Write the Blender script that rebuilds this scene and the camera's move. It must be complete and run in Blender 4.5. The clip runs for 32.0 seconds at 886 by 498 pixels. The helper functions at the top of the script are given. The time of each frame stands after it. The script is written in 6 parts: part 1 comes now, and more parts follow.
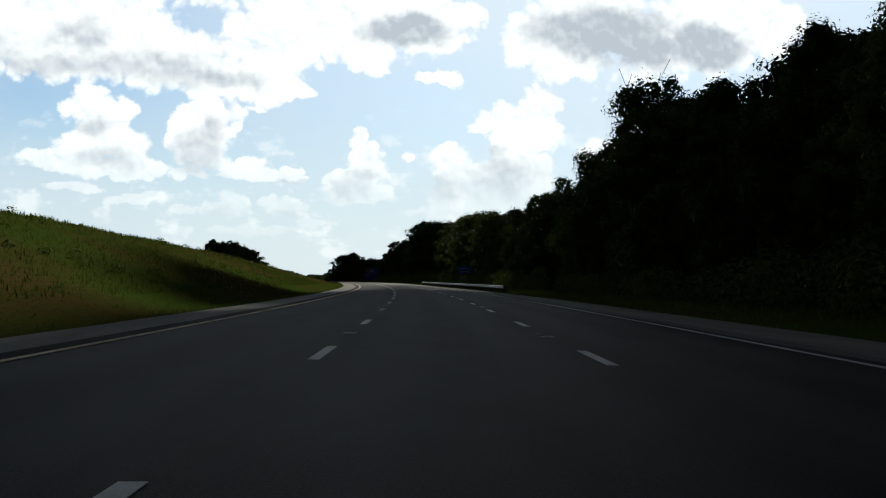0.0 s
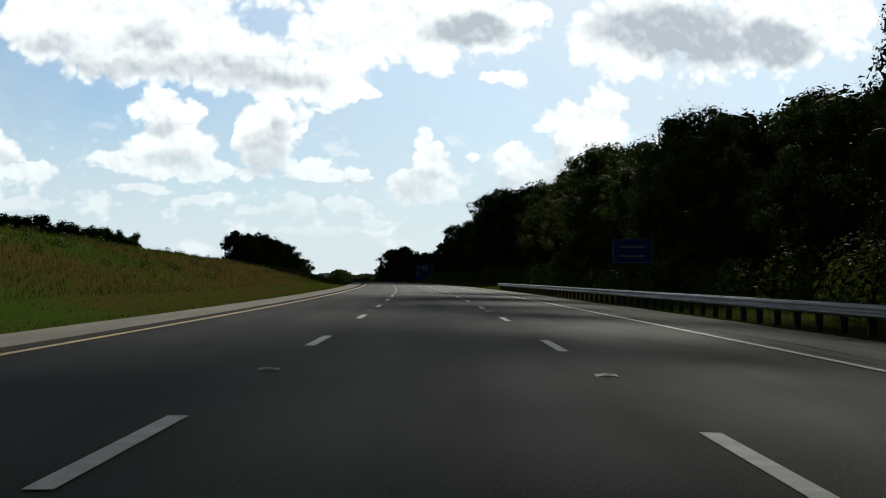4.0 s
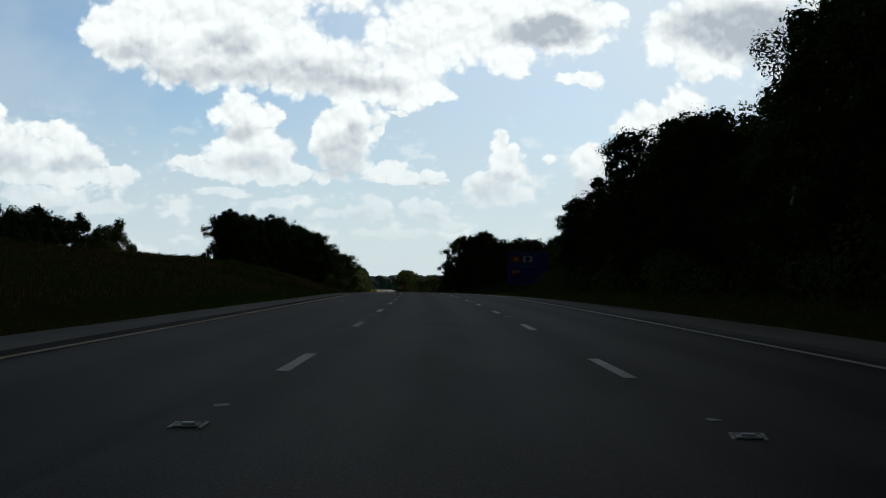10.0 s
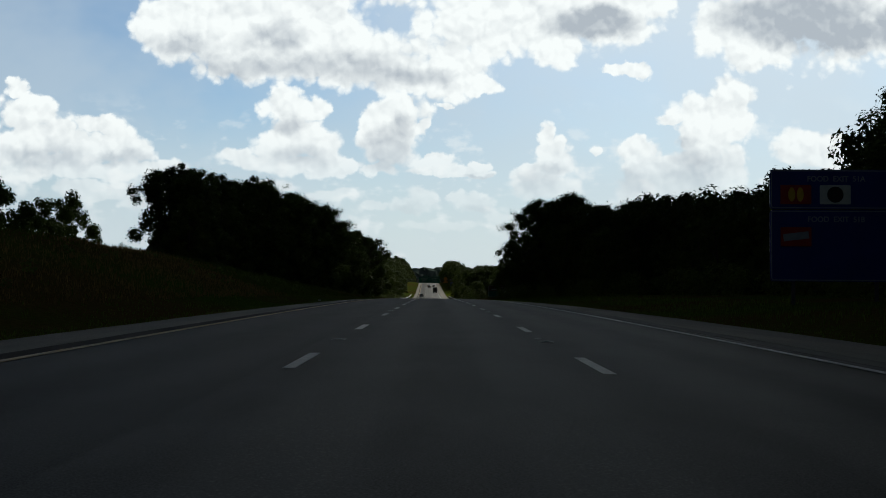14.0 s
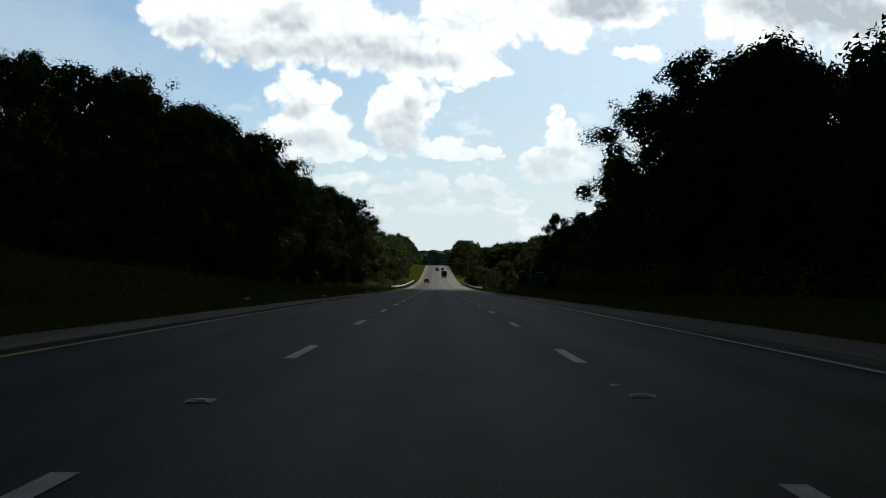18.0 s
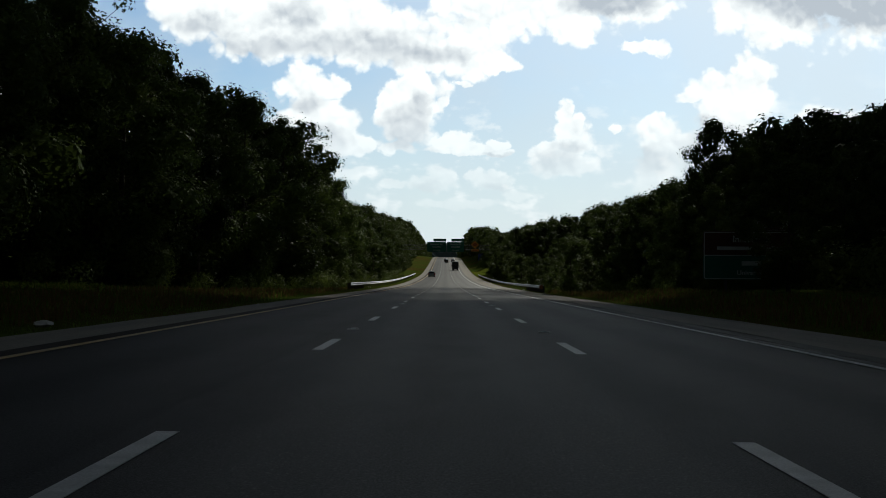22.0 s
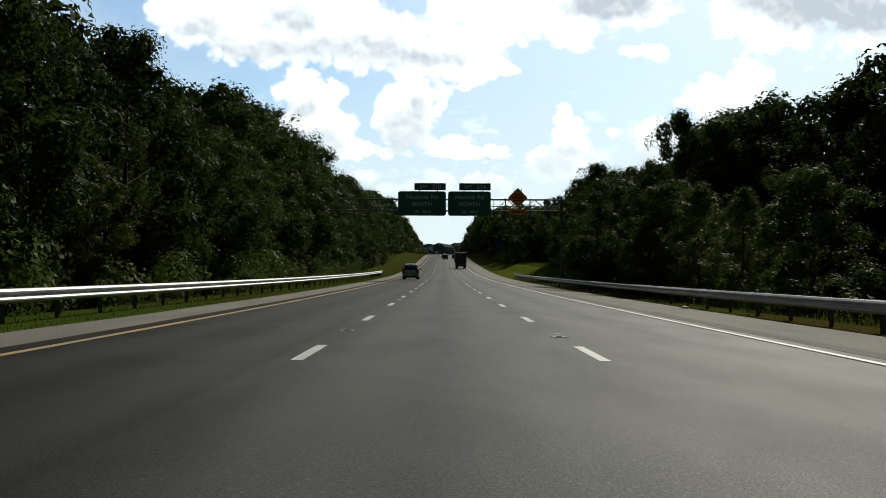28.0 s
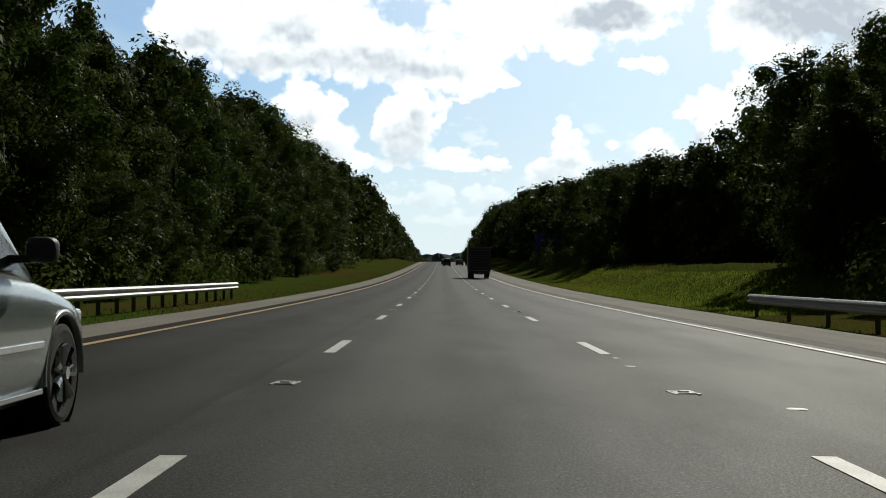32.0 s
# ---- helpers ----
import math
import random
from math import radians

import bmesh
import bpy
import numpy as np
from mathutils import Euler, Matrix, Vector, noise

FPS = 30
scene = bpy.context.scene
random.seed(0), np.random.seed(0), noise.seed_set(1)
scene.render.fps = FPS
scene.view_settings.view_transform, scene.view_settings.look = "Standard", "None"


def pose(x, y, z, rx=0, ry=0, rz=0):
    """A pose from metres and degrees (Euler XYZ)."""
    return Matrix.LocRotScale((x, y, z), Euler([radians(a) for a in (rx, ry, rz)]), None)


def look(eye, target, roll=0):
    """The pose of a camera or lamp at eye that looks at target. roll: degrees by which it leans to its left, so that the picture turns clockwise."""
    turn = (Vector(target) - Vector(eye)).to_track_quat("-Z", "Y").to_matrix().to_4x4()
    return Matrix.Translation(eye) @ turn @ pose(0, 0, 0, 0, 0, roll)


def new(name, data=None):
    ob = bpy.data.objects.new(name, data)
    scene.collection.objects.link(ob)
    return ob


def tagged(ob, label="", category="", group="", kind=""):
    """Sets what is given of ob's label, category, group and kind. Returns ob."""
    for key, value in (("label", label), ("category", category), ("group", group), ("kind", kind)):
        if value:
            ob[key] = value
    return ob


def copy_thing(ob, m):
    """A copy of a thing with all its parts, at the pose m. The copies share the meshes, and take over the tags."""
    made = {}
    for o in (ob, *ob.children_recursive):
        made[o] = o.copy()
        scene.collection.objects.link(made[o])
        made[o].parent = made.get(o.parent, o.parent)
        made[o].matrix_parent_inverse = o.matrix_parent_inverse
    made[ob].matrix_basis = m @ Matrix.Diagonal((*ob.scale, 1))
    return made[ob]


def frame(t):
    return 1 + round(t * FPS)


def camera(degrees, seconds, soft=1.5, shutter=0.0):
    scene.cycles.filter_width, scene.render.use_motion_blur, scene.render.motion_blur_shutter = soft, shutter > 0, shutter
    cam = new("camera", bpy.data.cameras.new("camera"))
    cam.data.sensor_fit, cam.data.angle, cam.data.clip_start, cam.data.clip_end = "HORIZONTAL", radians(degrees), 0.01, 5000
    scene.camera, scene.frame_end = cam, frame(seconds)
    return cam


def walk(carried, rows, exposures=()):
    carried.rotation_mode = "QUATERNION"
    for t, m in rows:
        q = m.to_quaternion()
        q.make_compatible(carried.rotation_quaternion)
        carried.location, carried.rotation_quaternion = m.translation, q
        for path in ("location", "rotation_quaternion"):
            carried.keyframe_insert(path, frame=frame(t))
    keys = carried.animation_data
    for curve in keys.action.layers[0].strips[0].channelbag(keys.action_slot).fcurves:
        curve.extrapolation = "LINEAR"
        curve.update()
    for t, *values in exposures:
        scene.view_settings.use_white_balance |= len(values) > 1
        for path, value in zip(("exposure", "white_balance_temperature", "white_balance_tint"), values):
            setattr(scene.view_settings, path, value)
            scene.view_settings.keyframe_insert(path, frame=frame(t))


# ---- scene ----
# A three-lane motorway carriageway through woods, on a bright day with broken cumulus.
# The road is laid out by distance s along the middle lane and offset l to its right.

# ---- camera ----
cam = camera(40.0, 32.0, soft=1.0)
ROWS = [
    (0.0, -38.811, 0.36, 0.988, 2.03, -0.25, -9.58), (0.5, -36.183, 16.54, 1.143, 2.03, -0.25, -9.19),
    (1.0, -33.651, 32.69, 1.300, 1.92, -0.25, -8.80), (1.5, -31.209, 48.86, 1.458, 1.84, -0.25, -8.49),
    (2.0, -28.855, 65.07, 1.618, 2.00, -0.25, -8.13), (2.5, -26.593, 81.32, 1.780, 2.02, -0.25, -7.90),
    (3.0, -24.425, 97.62, 1.943, 2.02, -0.25, -7.48), (3.5, -22.432, 113.99, 2.109, 1.99, -0.25, -6.94),
    (4.0, -20.536, 130.41, 2.277, 2.01, -0.25, -6.54), (4.5, -18.739, 146.89, 2.450, 2.03, -0.25, -6.13),
    (5.0, -17.042, 163.41, 2.628, 2.05, -0.25, -5.72), (5.5, -15.448, 179.97, 2.809, 2.07, -0.25, -5.32),
    (6.0, -13.959, 196.56, 2.995, 2.13, -0.25, -5.02), (6.5, -12.573, 213.17, 3.185, 2.11, -0.25, -4.63),
    (7.0, -11.277, 229.79, 3.379, 2.10, -0.25, -4.35), (7.5, -10.074, 246.32, 3.576, 1.99, -0.25, -4.16),
    (8.0, -8.948, 262.86, 3.776, 2.27, -0.25, -3.98), (8.5, -7.881, 279.63, 3.982, 2.16, -0.25, -3.69),
    (9.0, -6.890, 296.40, 4.191, 2.15, -0.25, -3.61), (9.5, -5.911, 313.07, 4.399, 2.17, -0.25, -3.28),
    (10.0, -5.020, 329.72, 4.600, 2.10, -0.25, -2.95), (10.5, -4.236, 346.36, 4.795, 2.20, -0.25, -2.59),
    (11.0, -3.540, 362.99, 4.984, 2.11, -0.25, -2.33), (11.5, -2.929, 379.63, 5.157, 2.11, -0.25, -1.87),
    (12.0, -2.402, 396.25, 5.312, 2.02, -0.25, -1.61), (12.5, -1.961, 412.87, 5.447, 1.92, -0.25, -1.55),
    (13.0, -1.595, 429.49, 5.562, 1.83, -0.25, -1.29), (13.5, -1.311, 446.11, 5.650, 1.73, -0.25, -0.97),
    (14.0, -1.084, 462.72, 5.710, 1.73, -0.25, -0.75), (14.5, -0.912, 479.33, 5.743, 1.52, -0.25, -0.53),
    (15.0, -0.772, 495.93, 5.751, 1.42, -0.25, -0.51), (15.5, -0.619, 512.54, 5.735, 1.33, -0.25, -0.49),
    (16.0, -0.484, 529.14, 5.695, 1.29, -0.25, -0.45), (16.5, -0.366, 545.74, 5.631, 1.24, -0.25, -0.41),
    (17.0, -0.256, 562.34, 5.542, 1.20, -0.25, -0.37), (17.5, -0.153, 578.93, 5.429, 1.15, -0.25, -0.33),
    (18.0, -0.058, 595.52, 5.292, 0.96, -0.25, -0.31), (18.5, 0.025, 612.11, 5.134, 0.97, -0.25, -0.40),
    (19.0, 0.092, 628.72, 4.958, 0.67, -0.25, -0.38), (19.5, 0.100, 645.42, 4.763, 0.74, -0.25, -0.27),
    (20.0, 0.125, 662.02, 4.552, 0.72, -0.25, -0.05), (20.5, 0.090, 678.52, 4.341, 0.69, -0.25, 0.16),
    (21.0, 0.045, 694.95, 4.130, 0.57, -0.25, 0.18), (21.5, 0.0, 711.46, 3.917, 0.64, -0.25, 0.19),
    (22.0, -0.054, 727.98, 3.704, 0.71, -0.25, 0.11), (22.5, -0.071, 744.49, 3.490, 0.62, -0.25, -0.09),
    (23.0, -0.071, 761.02, 3.277, 0.69, -0.25, -0.12), (23.5, -0.044, 777.62, 3.063, 0.81, -0.25, 0.08),
    (24.0, -0.018, 794.23, 2.848, 0.84, -0.25, 0.28), (24.5, 0.009, 810.59, 2.637, 0.76, -0.25, 0.28),
    (25.0, -0.028, 826.96, 2.425, 0.74, -0.25, 0.06), (25.5, -0.065, 843.42, 2.214, 0.61, -0.25, 0.03),
    (26.0, -0.103, 859.90, 2.011, 0.69, -0.25, -0.19), (26.5, -0.110, 876.38, 1.821, 0.67, -0.25, 0.01),
    (27.0, -0.117, 892.87, 1.642, 0.74, -0.25, 0.01), (27.5, -0.124, 909.38, 1.479, 0.82, -0.25, 0.01),
    (28.0, -0.131, 925.90, 1.344, 0.90, -0.25, 0.01), (28.5, -0.138, 942.43, 1.236, 0.97, -0.25, 0.01),
    (29.0, -0.154, 958.97, 1.156, 1.13, -0.25, 0.03), (29.5, -0.169, 975.53, 1.098, 1.09, -0.25, 0.15),
    (30.0, -0.185, 992.09, 1.057, 1.14, -0.25, 0.17), (30.5, -0.218, 1008.66, 1.033, 1.28, -0.25, 0.19),
    (31.0, -0.277, 1025.23, 1.026, 1.42, -0.25, 0.22), (31.5, -0.330, 1041.78, 1.030, 1.47, -0.25, 0.06),
    (32.0, -0.360, 1058.30, 1.043, 1.47, -0.25, -0.02),
]
EXPOSURES = [(t, e, 6330, 4) for t, e in ((0, -0.7), (3.5, -0.7), (5.5, -0.97), (8, -0.85), (9.5, -0.87), (12, -0.94), (15, -0.9), (18, -0.75), (22, -0.75), (24, -0.75), (26, -0.5), (29, -0.55), (32, -0.6))]
walk(cam, [(t, pose(x, y, z, 90 + p, r, w)) for t, x, y, z, p, r, w in ROWS], EXPOSURES)

# ---- world and sun ----
SUN_ELEV, SUN_RIGHT = 34.4, 20.0
SKY_STRENGTH = 0.06


class Nodes:
    """Short hand for building node trees."""

    def __init__(self, tree):
        self.t = tree
        tree.nodes.clear()

    def add(self, kind, **kw):
        n = self.t.nodes.new(kind)
        if "operation" in kw:
            n.operation = kw["operation"]
        if "use_clamp" in kw:
            n.use_clamp = kw["use_clamp"]
        if "interpolation_type" in kw:
            n.interpolation_type = kw["interpolation_type"]
        if "blend_type" in kw:
            n.data_type, n.blend_type = "RGBA", kw["blend_type"]
        return n

    def put(self, sock, v):
        if isinstance(v, bpy.types.NodeSocket):
            self.t.links.new(v, sock)
        else:
            sock.default_value = v

    def math(self, op, a, b=0.0, c=0.0, clamp=False):
        n = self.add("ShaderNodeMath", operation=op, use_clamp=clamp)
        for i, v in enumerate((a, b, c)):
            self.put(n.inputs[i], v)
        return n.outputs[0]

    def vec(self, op, a, b=(0, 0, 0)):
        n = self.add("ShaderNodeVectorMath", operation=op)
        self.put(n.inputs[0], a)
        self.put(n.inputs[1], b)
        return n.outputs["Value"] if op == "LENGTH" else n.outputs[0]

    def noise(self, v, scale, detail=4.0, rough=0.55, colour=False):
        n = self.add("ShaderNodeTexNoise")
        self.put(n.inputs["Vector"], v)
        n.inputs["Scale"].default_value, n.inputs["Detail"].default_value = scale, detail
        n.inputs["Roughness"].default_value = rough
        return n.outputs["Color" if colour else "Fac"]

    def ramp(self, f, lo, hi, a=0.0, b=1.0):
        n = self.add("ShaderNodeMapRange", interpolation_type="SMOOTHSTEP")
        for i, v in enumerate((f, lo, hi, a, b)):
            self.put(n.inputs[i], v)
        return n.outputs[0]

    def mix(self, f, a, b, blend="MIX"):
        n = self.add("ShaderNodeMix", blend_type=blend)
        self.put(n.inputs[0], f)
        for i, v in ((6, a), (7, b)):
            self.put(n.inputs[i], (*v, 1) if isinstance(v, tuple) and len(v) == 3 else v)
        return n.outputs[2]

    def combine(self, x, y, z):
        n = self.add("ShaderNodeCombineXYZ")
        for i, v in enumerate((x, y, z)):
            self.put(n.inputs[i], v)
        return n.outputs[0]


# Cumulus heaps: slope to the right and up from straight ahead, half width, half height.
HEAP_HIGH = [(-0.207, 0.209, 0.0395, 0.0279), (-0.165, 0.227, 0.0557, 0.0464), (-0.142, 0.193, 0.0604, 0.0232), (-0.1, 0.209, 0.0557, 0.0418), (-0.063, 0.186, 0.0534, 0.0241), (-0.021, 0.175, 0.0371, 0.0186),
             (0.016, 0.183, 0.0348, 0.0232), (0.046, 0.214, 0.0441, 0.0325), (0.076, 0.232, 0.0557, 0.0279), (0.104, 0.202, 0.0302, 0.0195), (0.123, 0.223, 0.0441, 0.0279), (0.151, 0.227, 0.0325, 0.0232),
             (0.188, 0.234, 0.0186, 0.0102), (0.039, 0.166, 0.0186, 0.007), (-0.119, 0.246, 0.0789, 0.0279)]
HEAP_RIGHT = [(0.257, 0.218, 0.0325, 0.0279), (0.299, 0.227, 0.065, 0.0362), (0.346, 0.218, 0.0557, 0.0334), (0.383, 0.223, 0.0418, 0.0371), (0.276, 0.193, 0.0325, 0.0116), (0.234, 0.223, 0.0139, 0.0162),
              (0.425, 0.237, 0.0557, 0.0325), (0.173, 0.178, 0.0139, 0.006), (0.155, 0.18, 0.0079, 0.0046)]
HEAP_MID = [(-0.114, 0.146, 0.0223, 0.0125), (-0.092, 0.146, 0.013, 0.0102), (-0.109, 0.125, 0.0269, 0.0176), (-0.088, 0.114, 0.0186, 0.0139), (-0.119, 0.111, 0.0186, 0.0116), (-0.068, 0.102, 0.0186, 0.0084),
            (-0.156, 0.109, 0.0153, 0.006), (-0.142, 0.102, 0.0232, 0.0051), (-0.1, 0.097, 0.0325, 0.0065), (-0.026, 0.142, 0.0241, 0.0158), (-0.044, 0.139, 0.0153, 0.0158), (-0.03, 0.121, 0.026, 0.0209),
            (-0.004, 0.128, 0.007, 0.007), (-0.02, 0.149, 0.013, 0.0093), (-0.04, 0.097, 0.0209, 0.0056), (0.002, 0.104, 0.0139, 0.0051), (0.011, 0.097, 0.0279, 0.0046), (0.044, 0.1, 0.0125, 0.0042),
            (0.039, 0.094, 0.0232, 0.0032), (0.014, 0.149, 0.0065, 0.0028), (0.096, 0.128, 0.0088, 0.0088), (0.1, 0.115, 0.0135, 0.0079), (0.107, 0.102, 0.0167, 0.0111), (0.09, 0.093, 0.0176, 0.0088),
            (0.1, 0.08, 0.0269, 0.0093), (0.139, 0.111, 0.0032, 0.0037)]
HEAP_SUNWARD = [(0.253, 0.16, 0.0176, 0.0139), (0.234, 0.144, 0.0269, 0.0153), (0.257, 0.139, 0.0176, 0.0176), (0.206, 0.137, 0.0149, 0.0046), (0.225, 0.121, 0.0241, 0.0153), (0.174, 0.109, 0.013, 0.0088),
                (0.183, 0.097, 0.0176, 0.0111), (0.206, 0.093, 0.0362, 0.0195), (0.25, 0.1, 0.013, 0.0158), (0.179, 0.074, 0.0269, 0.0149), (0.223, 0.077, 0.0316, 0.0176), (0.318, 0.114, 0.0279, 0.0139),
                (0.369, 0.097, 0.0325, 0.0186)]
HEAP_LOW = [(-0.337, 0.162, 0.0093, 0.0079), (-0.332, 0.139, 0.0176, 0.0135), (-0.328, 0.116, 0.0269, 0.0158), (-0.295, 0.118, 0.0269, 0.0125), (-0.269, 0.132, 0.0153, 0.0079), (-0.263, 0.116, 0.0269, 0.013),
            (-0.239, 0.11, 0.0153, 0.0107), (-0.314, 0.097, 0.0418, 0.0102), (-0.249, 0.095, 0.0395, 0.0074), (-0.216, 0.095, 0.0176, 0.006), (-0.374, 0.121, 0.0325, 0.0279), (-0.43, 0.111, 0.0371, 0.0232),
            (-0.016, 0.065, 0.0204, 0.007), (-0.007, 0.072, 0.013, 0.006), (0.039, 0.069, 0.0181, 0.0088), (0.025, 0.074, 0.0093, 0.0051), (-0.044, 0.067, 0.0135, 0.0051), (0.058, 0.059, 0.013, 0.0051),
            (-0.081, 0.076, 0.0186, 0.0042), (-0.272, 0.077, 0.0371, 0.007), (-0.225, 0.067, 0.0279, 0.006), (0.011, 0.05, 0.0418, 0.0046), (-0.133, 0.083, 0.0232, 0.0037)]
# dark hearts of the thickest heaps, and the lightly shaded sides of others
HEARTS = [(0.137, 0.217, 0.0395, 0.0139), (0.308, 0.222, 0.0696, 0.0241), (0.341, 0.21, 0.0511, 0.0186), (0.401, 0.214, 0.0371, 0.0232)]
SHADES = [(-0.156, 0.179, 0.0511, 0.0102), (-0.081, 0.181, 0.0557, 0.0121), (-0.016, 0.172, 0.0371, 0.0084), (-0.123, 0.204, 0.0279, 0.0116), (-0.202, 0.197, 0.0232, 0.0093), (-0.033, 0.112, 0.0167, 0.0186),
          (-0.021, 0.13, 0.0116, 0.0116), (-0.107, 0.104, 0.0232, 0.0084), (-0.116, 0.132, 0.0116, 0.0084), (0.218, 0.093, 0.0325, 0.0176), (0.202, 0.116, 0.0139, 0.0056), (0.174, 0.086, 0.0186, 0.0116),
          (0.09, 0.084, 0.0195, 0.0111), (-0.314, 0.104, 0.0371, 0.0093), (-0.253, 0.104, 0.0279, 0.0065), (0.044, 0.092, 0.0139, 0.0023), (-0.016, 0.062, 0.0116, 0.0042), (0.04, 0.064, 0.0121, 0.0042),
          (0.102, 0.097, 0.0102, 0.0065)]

world = bpy.data.worlds.new("sky")
scene.world = world
world.use_nodes = True
k = Nodes(world.node_tree)
direction = k.add("ShaderNodeTexCoord").outputs["Generated"]
sky = k.add("ShaderNodeTexSky")
sky.sky_type, sky.sun_disc, sky.sun_elevation, sky.sun_rotation = "NISHITA", False, radians(SUN_ELEV), radians(SUN_RIGHT)
sky.air_density, sky.dust_density, sky.ozone_density = 1.0, 0.6, 1.6
xyz = k.add("ShaderNodeSeparateXYZ")
k.put(xyz.inputs[0], direction)
ahead = k.math("MAXIMUM", xyz.outputs[1], 0.02)
u, v = k.math("DIVIDE", xyz.outputs[0], ahead), k.math("DIVIDE", xyz.outputs[2], ahead)
plane = k.combine(u, v, 0.0)
def billow(at):
    """Rounded cauliflower billows at three sizes, about 0 to 1."""
    total_ = 0.0
    for size, weight in ((26, 0.5), (62, 0.32), (150, 0.18)):
        n_ = k.add("ShaderNodeTexVoronoi")
        k.put(n_.inputs["Vector"], at)
        n_.inputs["Scale"].default_value = size
        total_ = k.math("MULTIPLY_ADD", k.math("MULTIPLY_ADD", n_.outputs["Distance"], -1.5, 1.0), weight, total_)
    return total_


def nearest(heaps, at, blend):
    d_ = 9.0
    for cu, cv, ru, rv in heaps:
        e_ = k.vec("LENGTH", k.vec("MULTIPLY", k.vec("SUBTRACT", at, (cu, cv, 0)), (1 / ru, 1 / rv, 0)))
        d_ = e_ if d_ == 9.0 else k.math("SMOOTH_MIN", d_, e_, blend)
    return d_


warp = k.vec("SUBTRACT", k.noise(plane, 30, 6, 0.6, True), (0.5, 0.5, 0.5))
bent = k.vec("ADD", plane, k.vec("MULTIPLY", warp, (0.030, 0.026, 0)))
puffed = k.vec("ADD", plane, k.vec("MULTIPLY", k.vec("SUBTRACT", k.noise(plane, 60, 4, 0.6, True), (0.5, 0.5, 0.5)), (0.012, 0.012, 0)))
puffs = billow(puffed)
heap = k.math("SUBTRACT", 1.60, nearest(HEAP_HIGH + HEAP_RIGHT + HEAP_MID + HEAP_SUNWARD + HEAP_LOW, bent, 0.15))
dens = k.math("ADD", heap, k.math("MULTIPLY_ADD", puffs, 1.15, -0.60))
sunward = k.ramp(k.math("ADD", k.math("MULTIPLY", xyz.outputs[0], math.sin(radians(SUN_RIGHT))), k.math("MULTIPLY", xyz.outputs[1], math.cos(radians(SUN_RIGHT)))), 0.2, 0.9)
infront = k.math("MULTIPLY", k.ramp(v, 0.34, 0.26), k.ramp(xyz.outputs[1], 0.3, 0.6))
cover = k.math("MULTIPLY", k.math("MULTIPLY", k.ramp(dens, -0.06, 0.34), infront), k.ramp(v, 0.04, 0.13, 0.25, 1.0))
# lit rims and tops, grey hearts and undersides
relief = k.math("SUBTRACT", puffs, billow(k.vec("ADD", puffed, (0.0025, 0.0055, 0))))
soft = k.math("MULTIPLY_ADD", k.noise(plane, 13, 3, 0.5), 0.9, -0.45)
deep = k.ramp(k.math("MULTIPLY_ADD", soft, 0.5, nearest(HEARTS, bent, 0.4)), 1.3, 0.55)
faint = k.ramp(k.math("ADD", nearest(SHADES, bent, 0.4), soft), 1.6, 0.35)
thick = k.math("ADD", k.math("MAXIMUM", k.math("MULTIPLY", deep, 0.92), k.math("MULTIPLY", faint, 0.62)), k.math("MULTIPLY_ADD", relief, -0.85, 0.07), clamp=True)
cloud = k.mix(thick, (31.0, 31.0, 31.0), (14.6, 15.6, 17.4))
haze = k.math("MULTIPLY", k.math("MULTIPLY", k.ramp(xyz.outputs[2], 0.17, -0.01), 0.92), sunward)
veil = k.math("MULTIPLY", k.math("MULTIPLY", k.ramp(k.noise(k.vec("MULTIPLY", plane, (1, 1.4, 1)), 7, 4), 0.2, 0.7), 0.6), infront)
blue = k.mix(veil, k.mix(1.0, sky.outputs[0], k.mix(sunward, (1.0, 1.0, 1.0), (1.72, 2.06, 2.42)), "MULTIPLY"), (16.8, 19.0, 21.6))
hazy = k.mix(haze, blue, (20.3, 22.3, 24.0))
to_sun = k.add("ShaderNodeVectorMath", operation="DOT_PRODUCT")
k.put(to_sun.inputs[0], direction)
to_sun.inputs[1].default_value = (math.sin(radians(SUN_RIGHT)) * math.cos(radians(SUN_ELEV)), math.cos(radians(SUN_RIGHT)) * math.cos(radians(SUN_ELEV)), math.sin(radians(SUN_ELEV)))
hazy = k.mix(k.math("MULTIPLY", k.ramp(to_sun.outputs["Value"], 0.80, 0.99, 0.0, 0.8), infront), hazy, (25.0, 26.5, 28.0))
# a field of small far heaps, half lost in the haze
field = k.ramp(k.math("ADD", k.noise(k.vec("MULTIPLY", plane, (1, 1.9, 1)), 26, 6, 0.6), k.math("MULTIPLY_ADD", puffs, 0.3, -0.15)), 0.44, 0.60)
hazy = k.mix(k.math("MULTIPLY", k.math("MULTIPLY", field, k.ramp(v, 0.17, 0.09, 0.0, 0.62)), infront), hazy, (27.5, 27.8, 28.2))
cloud = k.mix(k.math("MULTIPLY", haze, 0.55), cloud, (23.5, 24.0, 24.4))
# out of sight broken cloud goes on as grey bases, darkened to cut skylight
other = k.ramp(k.noise(k.vec("MULTIPLY", direction, (1, 1, 2.2)), 3.2, 6, 0.6), 0.27, 0.42)
beyond = k.mix(k.math("MULTIPLY", other, k.math("SUBTRACT", 0.95, infront, clamp=True)), hazy, (0.85, 0.93, 1.08))
total = k.mix(cover, beyond, cloud)
back = k.add("ShaderNodeBackground")
k.put(back.inputs[0], total)
back.inputs[1].default_value = SKY_STRENGTH
k.put(k.add("ShaderNodeOutputWorld").inputs[0], back.outputs[0])

